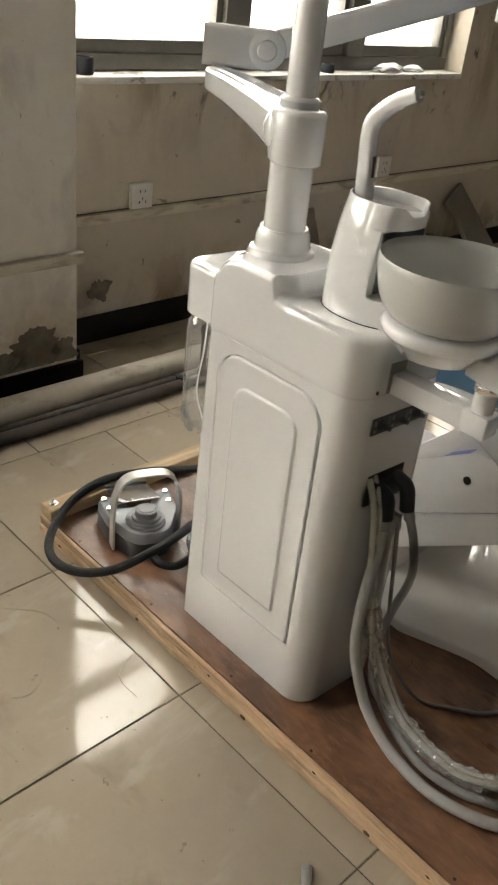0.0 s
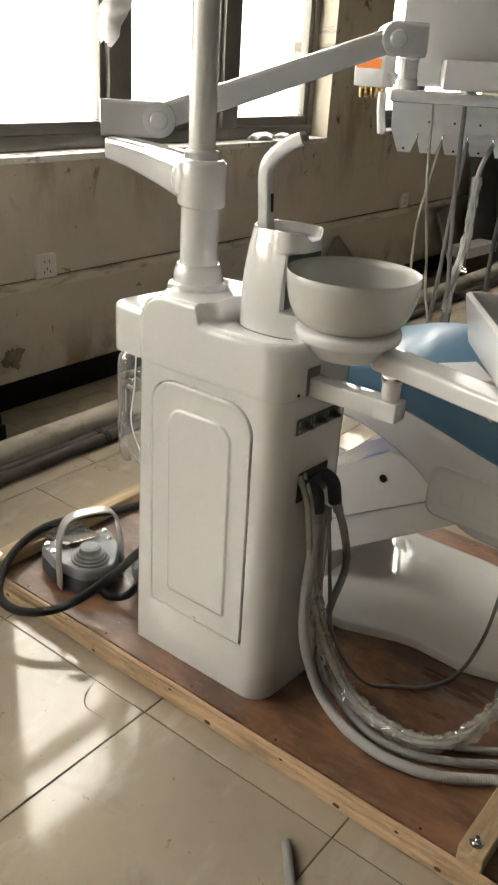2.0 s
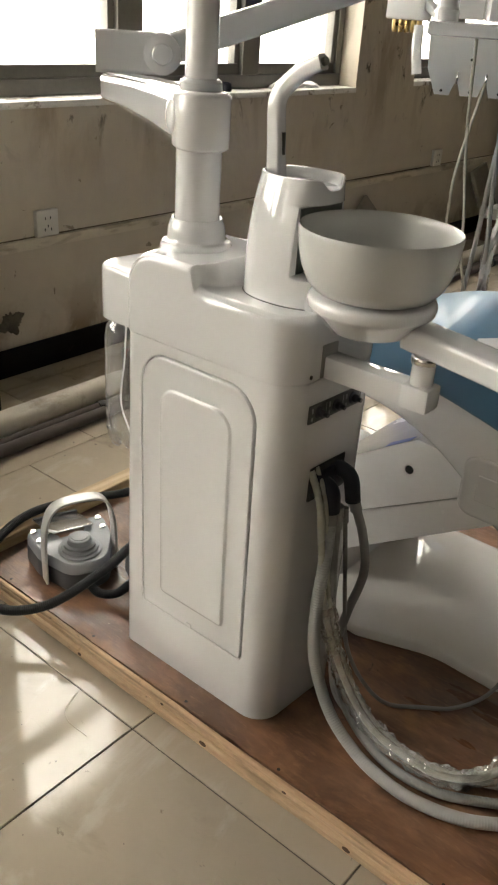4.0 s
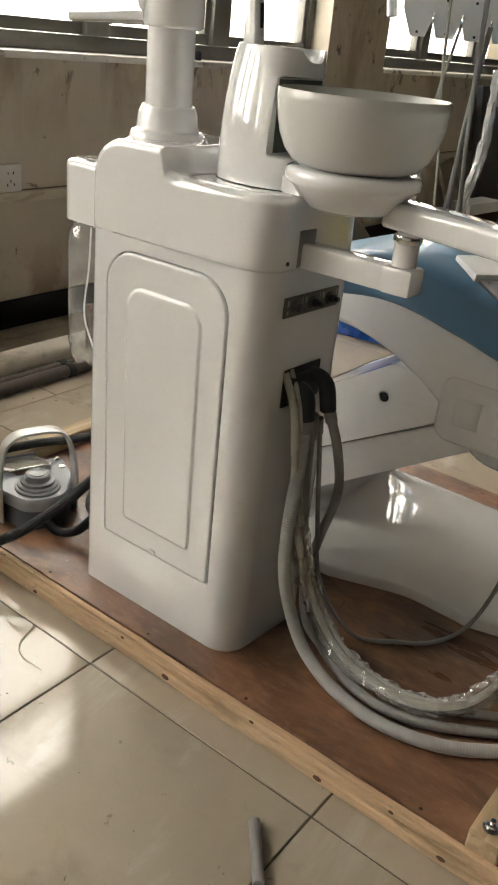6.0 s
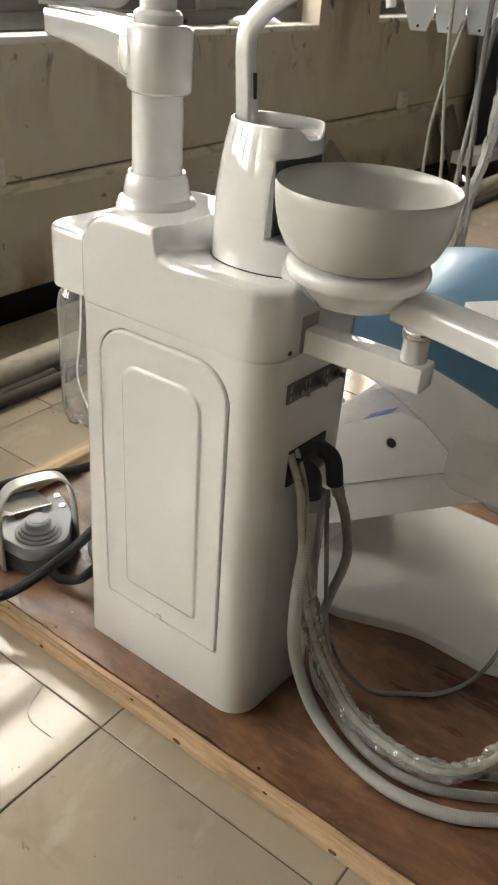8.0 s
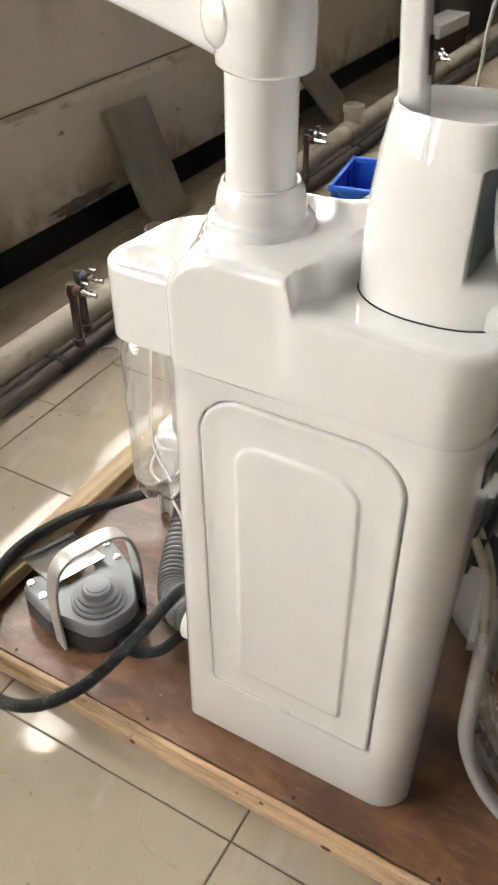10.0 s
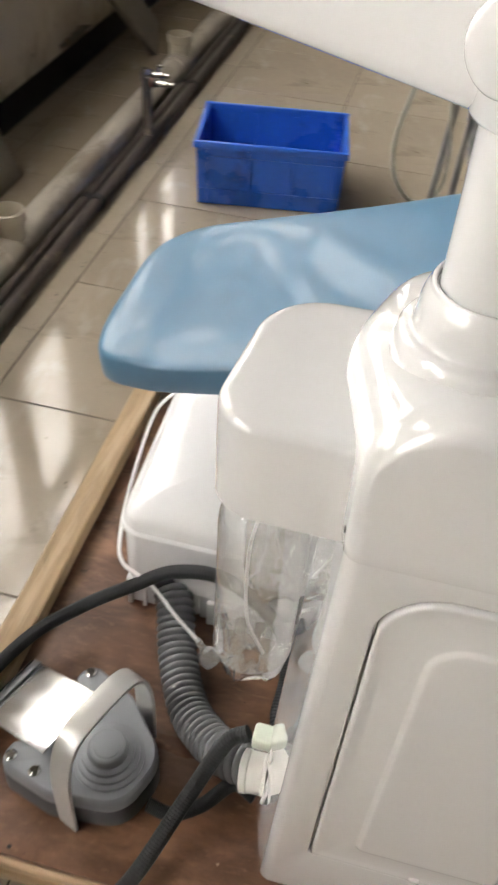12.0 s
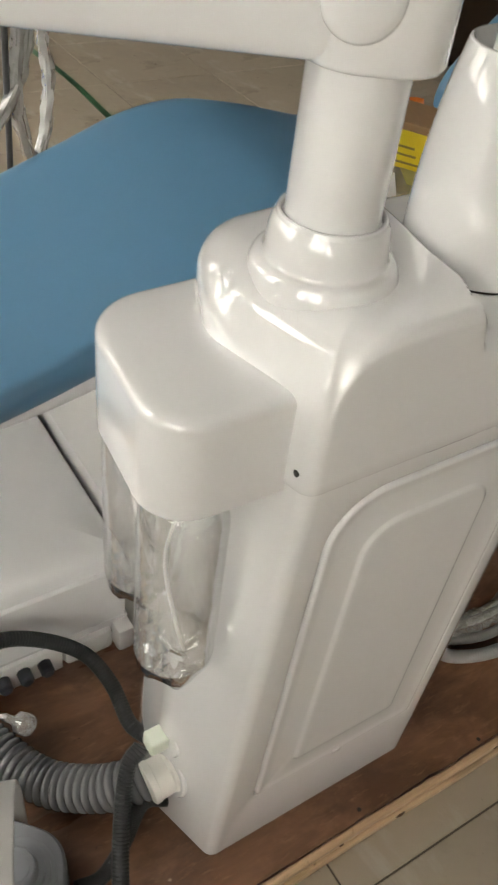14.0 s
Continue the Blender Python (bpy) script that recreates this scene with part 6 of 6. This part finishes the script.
part("wire", tube(curl, 0.0013, 120, 6), M["hose"], loop_wire)

# small dirt along the pipes and on the tiles
rnd = random.Random(21)
dirt = bmesh.new()
for i in range(90):
    if i < 60:
        x, y = -1.03 + abs(rnd.gauss(0, 0.05)), rnd.uniform(0.5, 3.4)
    else:
        x, y = rnd.uniform(-0.6, 0.7), rnd.uniform(-0.7, 0.0)
    w = rnd.uniform(0.0015, 0.005) if i < 60 else rnd.uniform(0.001, 0.0025)
    ring = [dirt.verts.new((x + w * rnd.uniform(0.5, 1.2) * math.cos(a), y + w * rnd.uniform(0.5, 1.2) * math.sin(a), 0.0006)) for a in (0.2, 1.4, 2.5, 3.7, 5.0)]
    tip = dirt.verts.new((x, y, 0.0006 + w * 0.5))
    for k in range(5):
        dirt.faces.new((ring[k], ring[(k + 1) % 5], tip))
tagged(part("floor_dirt", dirt, M["plaster"]), "small crumbs of plaster and dirt on the tiles", "dirt", kind="stuff")

# ---- blue crate ----
crate = thing("storage_crate", "empty blue plastic crate standing on the tiles", "crate", (-0.6, 2.2, 0))
cm2 = pose(-0.624, 2.218, 0.0, 0, 0, 9.0)
CW, CD, CH = 0.225, 0.150, 0.202


def crate_part(name, bm, label=""):
    return part(name, moved(bm, cm2), M["blue_crate"], crate, label)


def tapered_wall(ax, sign):
    """One side of the crate, leaning slightly outwards to the top."""
    lo, hi = 0.97, 1.0
    if ax == "y":
        y0, y1 = sign * CD * lo, sign * CD * hi
        a = [(-CW * lo, y0, 0.004), (CW * lo, y0, 0.004), (CW * hi, y1, CH), (-CW * hi, y1, CH)]
        n = Vector((0, -sign * 0.004, 0))
    else:
        x0, x1 = sign * CW * lo, sign * CW * hi
        a = [(x0, -CD * lo, 0.004), (x0, CD * lo, 0.004), (x1, CD * hi, CH), (x1, -CD * hi, CH)]
        n = Vector((-sign * 0.004, 0, 0))
    return loft([a, [Vector(p) + n for p in a]])


for ax, sign in (("y", -1), ("y", 1), ("x", -1), ("x", 1)):
    crate_part("side_wall", tapered_wall(ax, sign))
crate_part("bottom", box(-CW * 0.95, CW * 0.95, -CD * 0.95, CD * 0.95, 0.001, 0.006))
for s in (-1, 1):
    crate_part("rim", box(-CW - 0.008, CW + 0.008, s * CD - 0.006, s * CD + 0.008 * s if s > 0 else s * CD + 0.006, CH - 0.018, CH + 0.002, 0.002) if s > 0 else box(-CW - 0.008, CW + 0.008, -CD - 0.008, -CD + 0.006, CH - 0.018, CH + 0.002, 0.002))
    crate_part("rim", box(s * CW - 0.007, s * CW + 0.007, -CD + 0.0065, CD - 0.0065, CH - 0.018, CH + 0.0015, 0.002))
    for i in range(4):
        x = -CW + 0.03 + (2 * CW - 0.06) * i / 3
        y = s * CD * 0.985
        crate_part("rib", box(x - 0.004, x + 0.004, min(y, y + s * 0.010), max(y, y + s * 0.010), 0.01, CH - 0.019, 0.001, 1))
        crate_part("inner_rib", box(x - 0.003, x + 0.003, min(y * 0.96, y * 0.96 - s * 0.005), max(y * 0.96, y * 0.96 - s * 0.005), 0.01, CH - 0.02))
    for z in (0.05, 0.155):
        y = s * CD * 0.98
        crate_part("rib", box(-CW * 0.97, CW * 0.97, min(y, y + s * 0.006), max(y, y + s * 0.006), z, z + 0.005))

# ---- floor tiles ----
TILE, GAP = 0.5, 0.0031
shapes = {}


def tile_mesh(w, d):
    key = (round(w, 3), round(d, 3))
    if key not in shapes:
        me = bpy.data.meshes.new("tile")
        b = box(-w / 2, w / 2, -d / 2, d / 2, -0.0028, 0.0, 0.0)
        top = [e for e in b.edges if all(v.co.z > -0.001 for v in e.verts)]
        bmesh.ops.bevel(b, geom=top, offset=0.0012, segments=1, affect="EDGES")
        b.to_mesh(me)
        b.free()
        me.materials.append(M["tile"])
        shapes[key] = me
    return shapes[key]


def lay(x0, x1, y0, y1):
    me = tile_mesh(x1 - x0 - GAP, y1 - y0 - GAP)
    ob = new("tile", me)
    ob.parent = ground
    r = random.Random(int(x0 * 1000) * 7919 + int(y0 * 1000))
    ob.matrix_basis = pose((x0 + x1) / 2, (y0 + y1) / 2, r.uniform(-0.0004, 0.0), r.uniform(-0.06, 0.06), r.uniform(-0.06, 0.06), 0)


for i in range(-2, 12):
    x0 = i * TILE
    x1 = min(x0 + TILE, ROOM_X)
    for j in range(-5, 15):
        y0, y1 = j * TILE, min((j + 1) * TILE, ROOM_Y1)
        if y1 - y0 > 0.02 and x1 - x0 > 0.02:
            lay(x0, x1, y0, y1)
edge = -2.738
while edge < ROOM_Y1:
    lay(-1.5, -1.0, edge, min(edge + TILE, ROOM_Y1))
    lay(-1.6, -1.5, edge, min(edge + TILE, ROOM_Y1))
    edge += TILE
verts, faces = [], []
for x0, x1, top in [(i * TILE, (i + 1) * TILE, -2.5) for i in range(-2, 12)] + [(-1.5, -1.0, -2.738), (-1.6, -1.5, -2.738)]:
    y1 = top
    while y1 > ROOM_Y0 + 0.02:
        y0 = max(y1 - TILE, ROOM_Y0)
        h, n = GAP / 2, len(verts)
        for z in (-0.0028, -0.0002):
            verts += [(x0 + h, y0 + h, z), (x1 - h, y0 + h, z), (x1 - h, y1 - h, z), (x0 + h, y1 - h, z)]
        faces += [[n + k for k in f] for f in ((4, 5, 6, 7), (0, 1, 5, 4), (1, 2, 6, 5), (2, 3, 7, 6), (3, 0, 4, 7))]
        y1 = y0
far_tiles = bpy.data.meshes.new("tiles_behind")
far_tiles.from_pydata(verts, [], faces)
far_tiles.materials.append(M["tile"])
field = new("tiles_behind", far_tiles)
field.parent = ground
tagged(field, kind="stuff")
